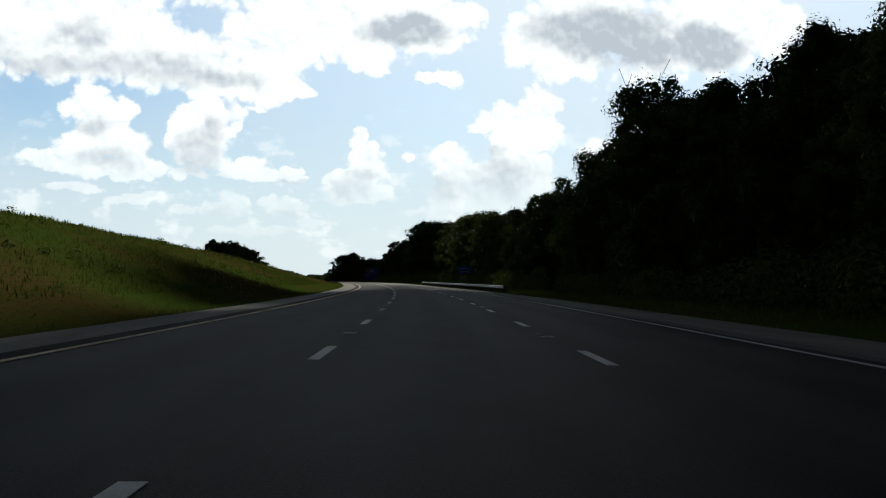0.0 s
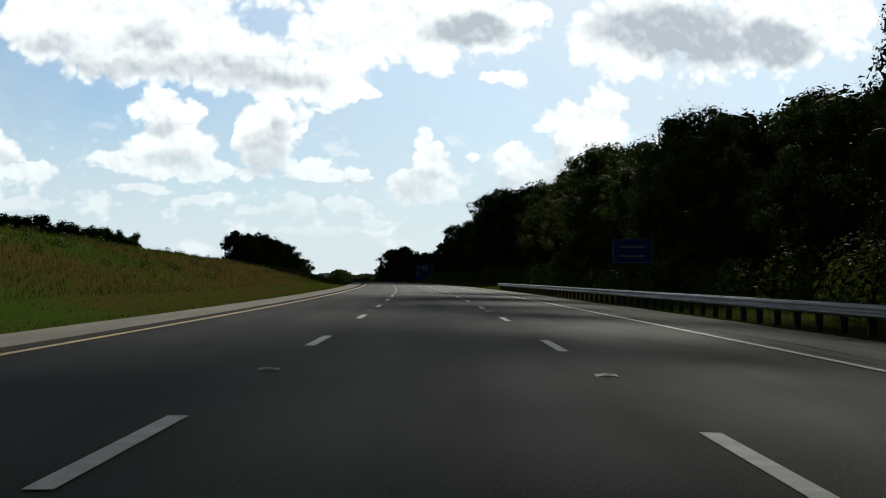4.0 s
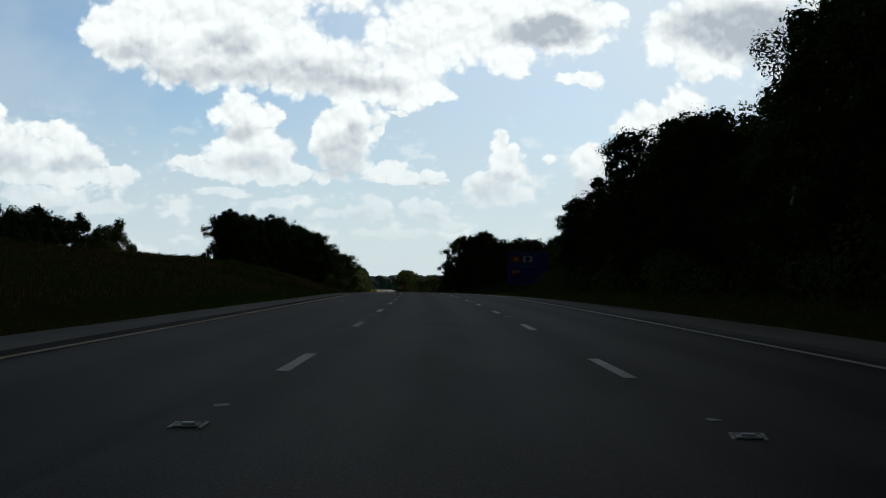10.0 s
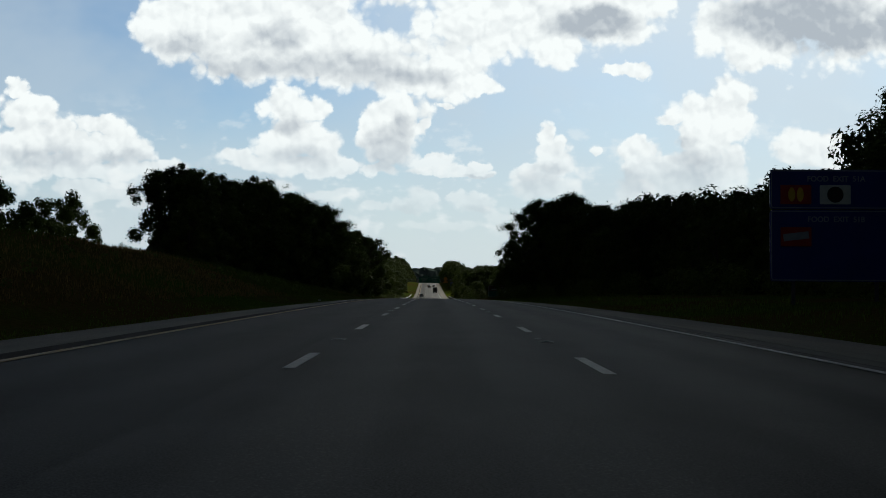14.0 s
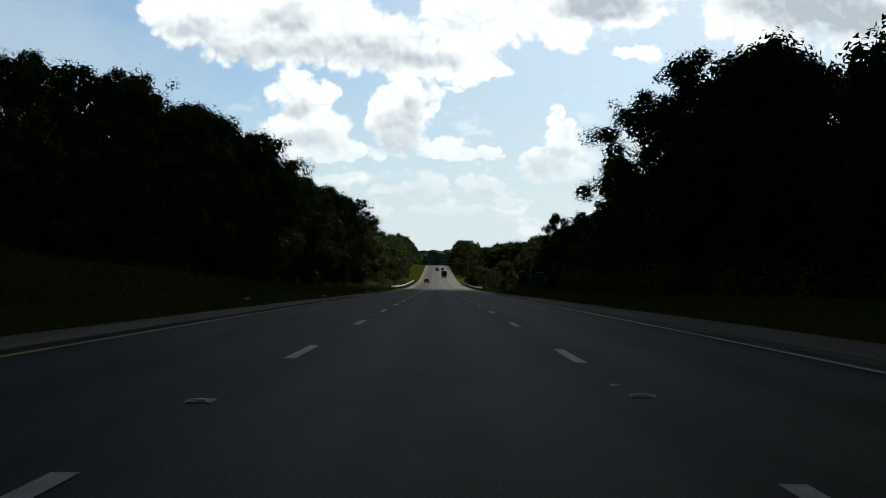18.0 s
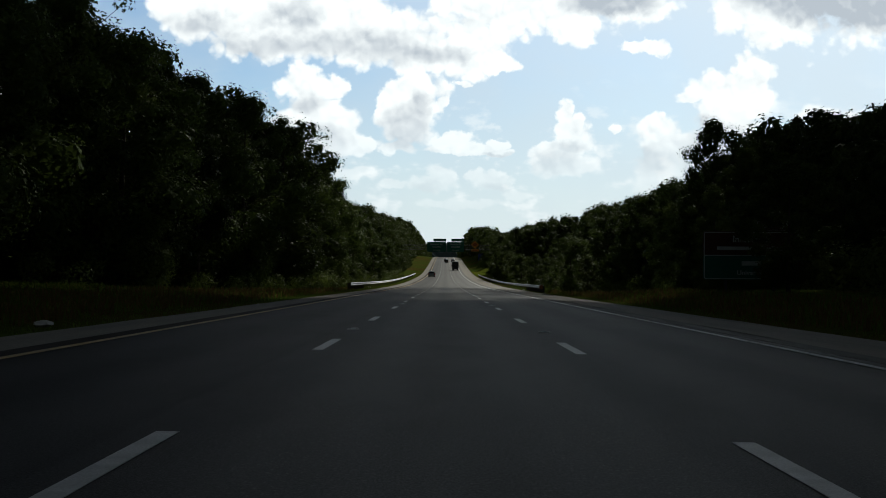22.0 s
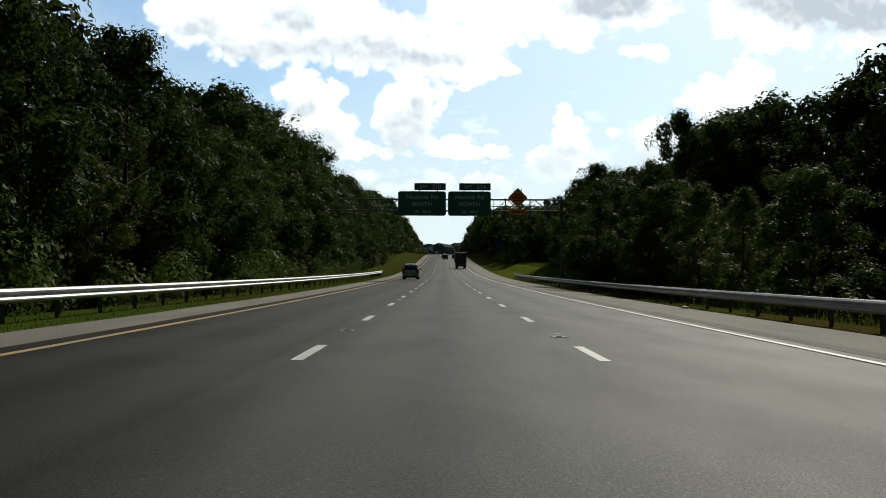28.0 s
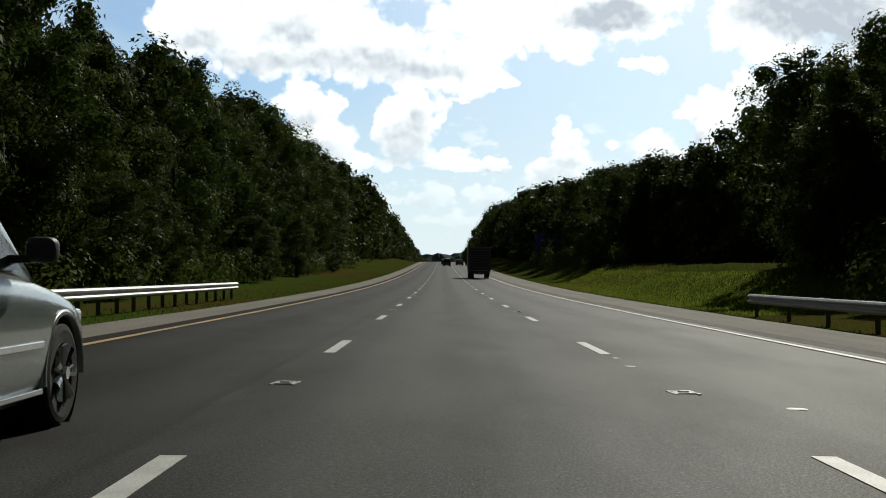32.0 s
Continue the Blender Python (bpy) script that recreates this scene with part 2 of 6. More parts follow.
sun = new("sun", bpy.data.lights.new("sun", "SUN"))
sun.data.energy, sun.data.angle, sun.data.color = 4.4, radians(0.5), (1.0, 0.93, 0.81)
az, el = radians(SUN_RIGHT), radians(SUN_ELEV)
sun.matrix_world = look((0, 0, 0), (-math.sin(az) * math.cos(el), -math.cos(az) * math.cos(el), -math.sin(el)))


# ---- materials ----
def material(name, base, other=None, rough=0.7, scale=3.0, fine=40.0, stretch=(1, 1, 1), metal=0.0, bump=0.2, spec=0.5, vary=0.12, island=0.0, contrast=(0.35, 0.65), coat=0.0, tracks=0.0):
    """A surface whose colour drifts between two tones at a broad scale and is broken up by a fine grain."""
    m = bpy.data.materials.new(name)
    m.use_nodes = True
    n = Nodes(m.node_tree)
    co = n.add("ShaderNodeTexCoord")
    flat = co.outputs["UV" if tracks else "Object"]
    at = n.vec("MULTIPLY", flat, stretch)
    other = other or tuple(c * 0.75 for c in base)
    wide = n.ramp(n.noise(at, scale, 5), *contrast)
    grain = n.noise(flat if tracks else at, fine, 3)
    col = n.mix(wide, base, other)
    col = n.mix(n.math("MULTIPLY", n.ramp(grain, 0.3, 0.7), vary), col, tuple(c * 0.35 for c in base))
    if tracks:
        pebble = n.ramp(n.noise(flat, 26, 5, 0.8), 0.36, 0.64)
        col = n.mix(n.math("MULTIPLY", pebble, 0.6), col, tuple(c * 0.55 for c in base))
        blotch = n.ramp(n.noise(n.vec("MULTIPLY", flat, (1, 0.35, 1)), 0.8, 5, 0.6), 0.4, 0.7)
        col = n.mix(n.math("MULTIPLY", blotch, 0.45), col, tuple(c * 1.55 for c in base))
        # polished wheel tracks and the darker strip between them; old cracks and seals across
        sep = n.add("ShaderNodeSeparateXYZ")
        n.put(sep.inputs[0], flat)
        wob = n.math("ADD", sep.outputs[0], n.math("MULTIPLY", n.noise(at, 0.25, 2), 0.5))
        lane = n.math("COSINE", n.math("MULTIPLY_ADD", wob, 2 * math.pi / 1.83, math.pi - 0.8))
        col = n.mix(n.ramp(lane, -1, 1, 0, tracks), col, tuple(c * 1.9 for c in base))
        spots = n.ramp(n.noise(flat, 1.6, 6, 0.7), 0.62, 0.74)
        col = n.mix(n.math("MULTIPLY", spots, 0.35), col, tuple(c * 0.5 for c in base))
        # older, darker paving: the fast lane, and all lanes before the ragged resurfacing joint
        rag = n.math("MULTIPLY_ADD", n.noise(n.vec("MULTIPLY", flat, (1, 0.4, 1)), 1.3, 7, 0.72), 0.9, -0.45)
        side = n.math("ADD", sep.outputs[0], n.math("MULTIPLY", rag, 0.35))
        front = n.math("ADD", sep.outputs[1], n.math("MULTIPLY", rag, 2.6))
        col = n.mix(n.ramp(side, -2.06, -2.2), col, (0.52, 0.52, 0.52), "MULTIPLY")
        col = n.mix(n.ramp(front, 205.25, 205.0), col, (0.5, 0.5, 0.51), "MULTIPLY")
        seam = n.math("MULTIPLY", n.ramp(n.math("ABSOLUTE", n.math("ADD", side, 2.16)), 0.09, 0.0), n.ramp(rag, -0.2, 0.15, 0.2, 0.7))
        col = n.mix(seam, col, tuple(c * 0.3 for c in base))
        dust = n.math("MULTIPLY", n.math("MULTIPLY", n.ramp(front, 205.02, 205.1), n.ramp(front, 206.6, 205.2)), n.math("MULTIPLY", n.ramp(n.noise(flat, 2.2, 6, 0.75), 0.42, 0.6), n.ramp(sep.outputs[0], 2.5, -0.5, 0.15, 1.0)))
        col = n.mix(n.math("MULTIPLY", dust, 0.6), col, tuple(c * 3.0 for c in base))
        flecks = n.ramp(n.noise(flat, 30, 3, 0.65), 0.55, 0.68)
        col = n.mix(n.math("MULTIPLY", flecks, 0.85), col, (2.5, 2.5, 2.45), "MULTIPLY")
        # gloss climbs towards the slow lane to imitate sunward sheen; the older paving is the dullest; the stones
        # glint, the pitch between them does not
        grit = n.ramp(n.noise(flat, 85, 3, 0.7), 0.36, 0.64)
        gloss = n.math("MULTIPLY", n.ramp(sep.outputs[0], -4.5, 5.5, spec * 0.75, spec * 1.5), n.ramp(grit, 0.0, 1.0, 1.7, 0.4))
        gloss = n.math("MULTIPLY", gloss, n.ramp(n.noise(flat, 48, 2, 0.6), 0.33, 0.42, 0.35, 1.0))
        gloss = n.math("MULTIPLY", gloss, n.ramp(front, 205.25, 205.0, 1.0, 0.45))
        gloss = n.math("MULTIPLY", gloss, n.ramp(n.noise(n.vec("MULTIPLY", flat, (1, 0.25, 1)), 0.9, 4, 0.6), 0.3, 0.7, 0.75, 1.25))
    if island:
        geo = n.add("ShaderNodeNewGeometry")
        hsv = n.add("ShaderNodeHueSaturation")
        n.put(hsv.inputs["Color"], col)
        n.put(hsv.inputs["Value"], n.ramp(geo.outputs["Random Per Island"], 0, 1, 1 - island, 1 + island))
        col = hsv.outputs[0]
    p = n.add("ShaderNodeBsdfPrincipled")
    n.put(p.inputs["Base Color"], col)
    n.put(p.inputs["Roughness"], n.ramp(grain, 0.2, 0.8, max(0.02, rough - 0.08), min(1, rough + 0.08)))
    p.inputs["Metallic"].default_value, p.inputs["Specular IOR Level"].default_value = metal, spec
    if tracks:
        n.put(p.inputs["Specular IOR Level"], gloss)
    p.inputs["Coat Weight"].default_value = coat
    p.inputs["Coat Roughness"].default_value = 0.06
    if bump:
        b = n.add("ShaderNodeBump")
        b.inputs["Strength"].default_value, b.inputs["Distance"].default_value = bump, 0.02
        n.put(b.inputs["Height"], grain)
        n.put(p.inputs["Normal"], b.outputs[0])
    n.put(n.add("ShaderNodeOutputMaterial").inputs[0], p.outputs[0])
    return m


def leaf_material(name, dark, light, shine=0.02, through_light=0.2, dry=(0.060, 0.082, 0.022)):
    """Foliage: each leaf its own tone, a little light coming through."""
    m = bpy.data.materials.new(name)
    m.use_nodes = True
    n = Nodes(m.node_tree)
    geo = n.add("ShaderNodeNewGeometry")
    info = n.add("ShaderNodeObjectInfo")
    at = n.add("ShaderNodeTexCoord").outputs["Object"]
    f = n.math("MULTIPLY_ADD", geo.outputs["Random Per Island"], 0.3, n.ramp(n.noise(at, 0.42, 3), 0.32, 0.68, 0.0, 0.7))
    col = n.mix(f, dark, light)
    col = n.mix(n.math("MULTIPLY", info.outputs["Random"], 0.35), col, dry)
    hsv = n.add("ShaderNodeHueSaturation")
    n.put(hsv.inputs["Color"], col)
    n.put(hsv.inputs["Value"], n.math("MULTIPLY_ADD", n.math("FRACT", n.math("MULTIPLY", info.outputs["Random"], 7.3)), 0.8, 0.6))
    col = hsv.outputs[0]
    p = n.add("ShaderNodeBsdfPrincipled")
    n.put(p.inputs["Base Color"], col)
    p.inputs["Roughness"].default_value, p.inputs["Specular IOR Level"].default_value = 0.55, shine
    tr = n.add("ShaderNodeBsdfTranslucent")
    n.put(tr.inputs[0], n.mix(0.5, col, tuple(1.6 * c for c in light)))
    s = n.add("ShaderNodeMixShader")
    s.inputs[0].default_value = through_light
    n.put(s.inputs[1], p.outputs[0])
    n.put(s.inputs[2], tr.outputs[0])
    n.put(n.add("ShaderNodeOutputMaterial").inputs[0], s.outputs[0])
    return m


ALONG = (1, 0.03, 1)
M_ASPHALT = material("asphalt_grey", (0.0262, 0.0256, 0.0248), (0.0195, 0.019, 0.0184), 0.68, 1.1, 55, ALONG, bump=0.18, vary=0.7, spec=0.125, tracks=0.85)
M_SHOULDER = material("shoulder_paving", (0.225, 0.198, 0.162), (0.16, 0.143, 0.12), 0.9, 0.8, 30, (1, 0.15, 1), bump=0.4, vary=0.35)
M_DIRT = material("rumble_strip", (0.026, 0.019, 0.015), (0.018, 0.014, 0.012), 0.95, 1.5, 30, (1, 0.1, 1), bump=0.5, vary=0.3, spec=0.08)
M_CRACKED = material("cracked_shoulder_edge", (0.125, 0.113, 0.10), (0.075, 0.068, 0.06), 0.9, 1.5, 30, (1, 0.1, 1), bump=0.5, vary=0.3)
M_WHITE = material("white_road_paint", (0.70, 0.70, 0.68), (0.54, 0.54, 0.52), 0.6, 2.5, 60, bump=0.1, vary=0.35)
M_YELLOW = material("yellow_road_paint", (0.66, 0.44, 0.17), (0.42, 0.31, 0.16), 0.65, 2.0, 50, (1, 0.2, 1), bump=0.1, vary=0.35)
M_TURF = material("turf", (0.060, 0.098, 0.016), (0.098, 0.066, 0.024), 0.95, 0.045, 5, bump=0.5, vary=0.5, spec=0.0)
M_GRASS = leaf_material("grass_blades", (0.058, 0.090, 0.015), (0.115, 0.160, 0.024), 0.0, 0.25)
M_DRYGRASS = leaf_material("dry_grass_blades", (0.095, 0.062, 0.028), (0.20, 0.14, 0.046), 0.0, 0.25, (0.11, 0.075, 0.032))
# grass blades lightened to imitate sun on the mound past the rail
M_SUNGRASS = leaf_material("meadow_blades", (0.12, 0.17, 0.018), (0.21, 0.25, 0.035), 0.0, 0.45)
M_LEAF = [leaf_material("oak_leaves", (0.015, 0.028, 0.007), (0.078, 0.114, 0.025)),
          leaf_material("maple_leaves", (0.018, 0.034, 0.009), (0.098, 0.136, 0.030)),
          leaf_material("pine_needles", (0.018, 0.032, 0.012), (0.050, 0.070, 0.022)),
          leaf_material("shrub_leaves", (0.028, 0.052, 0.012), (0.130, 0.168, 0.036))]
# leaf tones paled and blued to imitate distance haze
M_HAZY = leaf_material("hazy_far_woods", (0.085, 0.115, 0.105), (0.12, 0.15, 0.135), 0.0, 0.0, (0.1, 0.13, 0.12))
M_BARK = material("bark", (0.085, 0.066, 0.05), (0.05, 0.04, 0.032), 0.95, 2.0, 14, (1, 1, 0.2), bump=0.7, spec=0.2)
M_GALV = material("galvanised_steel", (0.44, 0.45, 0.46), (0.33, 0.34, 0.35), 0.45, 2.0, 25, (1, 0.2, 1), metal=0.6, bump=0.05)
M_STEEL = material("dark_steel", (0.11, 0.115, 0.12), (0.08, 0.085, 0.09), 0.55, 2.0, 20, metal=0.5, bump=0.1)
M_POST = material("weathered_post", (0.085, 0.075, 0.065), (0.055, 0.05, 0.045), 0.9, 3.0, 18, (1, 1, 0.2), bump=0.5)
M_GREEN = material("green_sign_sheeting", (0.010, 0.15, 0.105), (0.008, 0.13, 0.09), 0.4, 0.6, 20, bump=0.03, vary=0.05)
M_BLUE = material("blue_sign_sheeting", (0.012, 0.035, 0.26), (0.010, 0.03, 0.22), 0.4, 0.6, 20, bump=0.03, vary=0.05)
M_BROWN = material("brown_sign_sheeting", (0.085, 0.035, 0.022), (0.07, 0.03, 0.02), 0.4, 0.6, 20, bump=0.03, vary=0.05)
M_AMBER = material("orange_sign_sheeting", (0.75, 0.33, 0.03), (0.62, 0.27, 0.025), 0.4, 0.8, 20, bump=0.03, vary=0.05)
M_SIGNWHITE = material("white_sign_sheeting", (0.60, 0.66, 0.64), (0.5, 0.56, 0.55), 0.4, 2.0, 20, bump=0.02, vary=0.05)
M_SIGNRED = material("red_sign_sheeting", (0.36, 0.022, 0.018), (0.30, 0.02, 0.016), 0.4, 2.0, 20, bump=0.02, vary=0.05)
# white sign lettering with its backlit dimness put into a blue-grey colour
M_BACKLIT = material("faded_sign_lettering", (0.30, 0.34, 0.40), (0.24, 0.28, 0.34), 0.5, 2.0, 20, bump=0.02, vary=0.1)
M_SIGNDARK = material("dark_lettering", (0.02, 0.022, 0.02), (0.015, 0.016, 0.015), 0.5, 2.0, 20, bump=0.02, vary=0.05)
M_SIGNYEL = material("yellow_sign_sheeting", (0.70, 0.45, 0.04), (0.6, 0.38, 0.035), 0.4, 2.0, 20, bump=0.02, vary=0.05)
M_REDPLATE = material("rust_orange_plate", (0.35, 0.12, 0.03), (0.24, 0.08, 0.025), 0.6, 3.0, 15, bump=0.1)
M_SILVER = material("silver_green_car_paint", (0.36, 0.40, 0.39), (0.34, 0.38, 0.37), 0.28, 1.0, 200, metal=0.7, bump=0.0, vary=0.03, coat=0.8)
M_BLACKPAINT = material("black_car_paint", (0.012, 0.012, 0.014), (0.011, 0.011, 0.013), 0.25, 1.0, 100, bump=0.0, vary=0.03, coat=0.8)
M_GREYPAINT = material("grey_car_paint", (0.10, 0.105, 0.11), (0.09, 0.095, 0.10), 0.3, 1.0, 100, metal=0.4, bump=0.0, vary=0.03, coat=0.8)
M_TRUCKBOX = material("dark_truck_box", (0.055, 0.05, 0.055), (0.04, 0.038, 0.042), 0.45, 1.2, 20, bump=0.06, vary=0.1)
M_TRUCKWHITE = material("white_truck_side", (0.68, 0.68, 0.67), (0.55, 0.55, 0.54), 0.45, 1.2, 20, bump=0.05, vary=0.1)
M_RUBBER = material("tyre_rubber", (0.018, 0.018, 0.019), (0.024, 0.023, 0.022), 0.85, 5.0, 60, bump=0.3)
M_CHROME = material("chrome", (0.75, 0.76, 0.77), (0.66, 0.67, 0.68), 0.14, 5.0, 60, metal=1.0, bump=0.0, vary=0.03)
M_PLASTIC = material("black_plastic", (0.02, 0.02, 0.021), (0.026, 0.026, 0.027), 0.55, 5.0, 80, bump=0.1)
M_LAMPRED = material("red_lamp_lens", (0.30, 0.012, 0.012), (0.24, 0.01, 0.01), 0.15, 5.0, 80, bump=0.0, vary=0.03, coat=0.6)
M_LAMPCLEAR = material("clear_lamp_lens", (0.62, 0.64, 0.66), (0.5, 0.52, 0.54), 0.1, 5.0, 80, bump=0.0, vary=0.03, coat=0.8)
M_GLASS = material("tinted_car_glass", (0.015, 0.018, 0.02), (0.013, 0.016, 0.018), 0.05, 1.0, 50, bump=0.0, vary=0.0, spec=0.8, coat=0.5)
M_LITTER = material("pale_litter", (0.66, 0.65, 0.62), (0.5, 0.49, 0.46), 0.8, 8.0, 40, bump=0.2)
M_CAST = material("cast_marker", (0.58, 0.58, 0.56), (0.36, 0.36, 0.35), 0.6, 12.0, 60, metal=0.2, bump=0.3, vary=0.35)

# two broad clouds out of view, added towards the sun to shade most of the road
M_SHADECLOUD = material("cloud_vapour", (0.86, 0.87, 0.89), (0.80, 0.81, 0.84), 1.0, 0.02, 0.2, bump=0.0, vary=0.05, spec=0.0)
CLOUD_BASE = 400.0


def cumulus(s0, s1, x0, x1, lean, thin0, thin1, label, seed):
    """A flat-based heap of rounded billows, added out of view so that its shade covers the stretch s0 to s1 of the
    country, from x0 to x1 across.
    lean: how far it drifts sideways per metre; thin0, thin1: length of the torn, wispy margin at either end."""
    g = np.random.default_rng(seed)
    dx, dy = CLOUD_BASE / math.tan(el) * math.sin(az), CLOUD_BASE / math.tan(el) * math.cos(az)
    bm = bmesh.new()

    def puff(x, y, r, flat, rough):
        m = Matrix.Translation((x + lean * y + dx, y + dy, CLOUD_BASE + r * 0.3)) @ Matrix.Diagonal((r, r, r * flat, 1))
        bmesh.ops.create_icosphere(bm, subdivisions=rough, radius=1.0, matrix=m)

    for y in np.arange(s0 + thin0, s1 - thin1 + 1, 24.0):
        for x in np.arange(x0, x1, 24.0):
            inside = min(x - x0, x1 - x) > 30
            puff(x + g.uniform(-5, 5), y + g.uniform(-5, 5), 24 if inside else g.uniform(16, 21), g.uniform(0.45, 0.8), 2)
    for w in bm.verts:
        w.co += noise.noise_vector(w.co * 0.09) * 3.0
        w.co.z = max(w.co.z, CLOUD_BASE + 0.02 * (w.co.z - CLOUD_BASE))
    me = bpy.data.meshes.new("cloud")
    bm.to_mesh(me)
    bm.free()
    # the torn margins, which let the shade fade out: many small shreds, ever fewer outwards
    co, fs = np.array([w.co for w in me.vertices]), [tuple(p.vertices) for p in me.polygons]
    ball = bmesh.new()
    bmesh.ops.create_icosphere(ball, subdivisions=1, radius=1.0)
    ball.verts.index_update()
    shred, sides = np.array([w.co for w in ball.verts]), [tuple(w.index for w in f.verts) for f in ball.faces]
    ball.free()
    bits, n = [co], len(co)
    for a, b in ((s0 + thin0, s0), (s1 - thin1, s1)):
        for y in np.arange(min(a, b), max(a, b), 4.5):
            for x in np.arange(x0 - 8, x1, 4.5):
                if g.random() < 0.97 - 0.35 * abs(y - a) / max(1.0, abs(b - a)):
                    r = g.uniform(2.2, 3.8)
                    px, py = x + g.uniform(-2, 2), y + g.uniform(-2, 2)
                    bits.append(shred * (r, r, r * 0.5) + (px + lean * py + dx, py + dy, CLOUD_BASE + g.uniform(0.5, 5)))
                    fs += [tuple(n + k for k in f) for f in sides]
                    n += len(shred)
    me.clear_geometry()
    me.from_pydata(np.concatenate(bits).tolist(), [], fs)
    me.materials.append(M_SHADECLOUD)
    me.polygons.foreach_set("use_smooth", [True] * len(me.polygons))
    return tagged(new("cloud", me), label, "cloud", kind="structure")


cumulus(-150, 222, -31, 130, 0.13, 0, 106, "broad white flat-based cloud out of view, added to shade the road", 71)
cumulus(299, 884, -200, 80, 0.0, 38, 92, "long white flat-based cloud out of view, added to shade the road", 72)

# ---- the lie of the road ----
# heading in degrees (left of the last straight) and gradient in degrees, by distance
HEADING = [(0, -9.16), (60, -7.99), (120, -6.72), (180, -5.41), (240, -4.3), (300, -3.37), (360, -2.29), (420, -1.24), (480, -0.54), (540, -0.31), (600, -0.22), (660, 0), (3600, 0)]
GRADIENT = [(0, 0.54), (120, 0.58), (240, 0.68), (300, 0.72), (360, 0.65), (420, 0.42), (480, 0.08), (540, -0.22), (600, -0.52), (660, -0.74), (840, -0.74), (900, -0.59), (960, -0.24),
            (1020, -0.02), (1060, 0.07), (1090, 0.2), (1130, 0.5), (1180, 0.9), (1250, 1.2), (1350, 1.4), (1450, 1.2), (1550, 0.5), (1620, 0.0), (1700, -0.5), (2200, -0.8), (3600, -0.5)]
S_TAB = np.arange(-300, 3602, 2.0)
H_TAB = np.radians(np.interp(S_TAB, *zip(*HEADING)))
X_TAB, Y_TAB = np.cumsum(-np.sin(H_TAB) * 2), np.cumsum(np.cos(H_TAB) * 2)
Z_TAB = np.cumsum(np.tan(np.radians(np.interp(S_TAB, *zip(*GRADIENT)))) * 2)
X_TAB, Y_TAB, Z_TAB = X_TAB - np.interp(700, S_TAB, X_TAB), Y_TAB - np.interp(0, S_TAB, Y_TAB), Z_TAB - np.interp(0, S_TAB, Z_TAB)


def crossfall(l):
    """Height of the paved surface against the middle of the centre lane."""
    l = np.asarray(l, float)
    return np.where(l < -5.5, 0.03 * (l + 5.5), np.where(l < 0, 0.0, np.where(l < 5.5, -0.02 * l, -0.11 - 0.05 * (l - 5.5))))


def place(s, l, up):
    """World points at distance s, offset l and height up over the centre of the road; arrays welcome."""
    s, l, up = np.broadcast_arrays(np.asarray(s, float), np.asarray(l, float), np.asarray(up, float))
    a = np.interp(s, S_TAB, H_TAB)
    return np.stack([np.interp(s, S_TAB, X_TAB) + np.cos(a) * l, np.interp(s, S_TAB, Y_TAB) + np.sin(a) * l, np.interp(s, S_TAB, Z_TAB) + up], -1)


def turn_at(s):
    return math.degrees(float(np.interp(s, S_TAB, H_TAB)))


def grade_at(s):
    return float(np.interp(s, *zip(*GRADIENT)))


BANK_LEFT = [(-300, 5), (70, 5), (170, 4.2), (270, 3.3), (370, 3.0), (440, 3.4), (500, 4.2), (570, 4.0), (640, 3), (700, 2.2), (760, 1.2), (810, 0.5), (850, -1.2), (1100, -1.2), (1150, 0.5), (1300, 2), (3600, 2)]
BANK_RIGHT = [(-300, 0.2), (110, -0.4), (260, -0.4), (300, 0.2), (820, 0.3), (860, -1.3), (1085, -1.3), (1118, 1.7), (1230, 1.7), (1300, 2), (3600, 2)]


def terrain(s, l):
    """Height of the ground beside the road over the centre of the road."""
    s, l = np.broadcast_arrays(np.asarray(s, float), np.asarray(l, float))
    lb, rb = np.interp(s, *zip(*BANK_LEFT)), np.interp(s, *zip(*BANK_RIGHT))
    f = np.clip((-8.2 - l - 1.2) / 15.5, 0, 1)
    left = -0.1 + f * f * (3 - 2 * f) * 0.35 * (lb + 0.1) + f * 0.65 * (lb + 0.1) + np.clip(-25 - l, 0, 60) * 0.035
    g = np.clip((l - 9.8 - 0.6) / 8.0, 0, 1)
    right = -0.33 + g * g * (3 - 2 * g) * (rb + 0.33) + np.clip(l - 20, 0, 60) * 0.03
    paved = crossfall(np.clip(l, -8.0, 9.4)) - 0.3
    lump = 0.12 * np.sin(s * 0.31 + l * 0.7) * np.sin(s * 0.13 - l * 0.43)
    return np.where(l < -7.95, left + lump * f, np.where(l > 9.45, right + lump * g, paved))


# ---- mesh helpers ----
def mesh_object(name, verts, faces, mat, parent=None, label="", smooth=False):
    me = bpy.data.meshes.new(name)
    me.from_pydata([tuple(p) for p in verts], [], [tuple(f) for f in faces])
    me.materials.append(mat)
    if smooth:
        me.polygons.foreach_set("use_smooth", [True] * len(me.polygons))
    ob = new(name, me)
    if parent:
        ob.parent = parent
    if label:
        tagged(ob, label)
    return ob


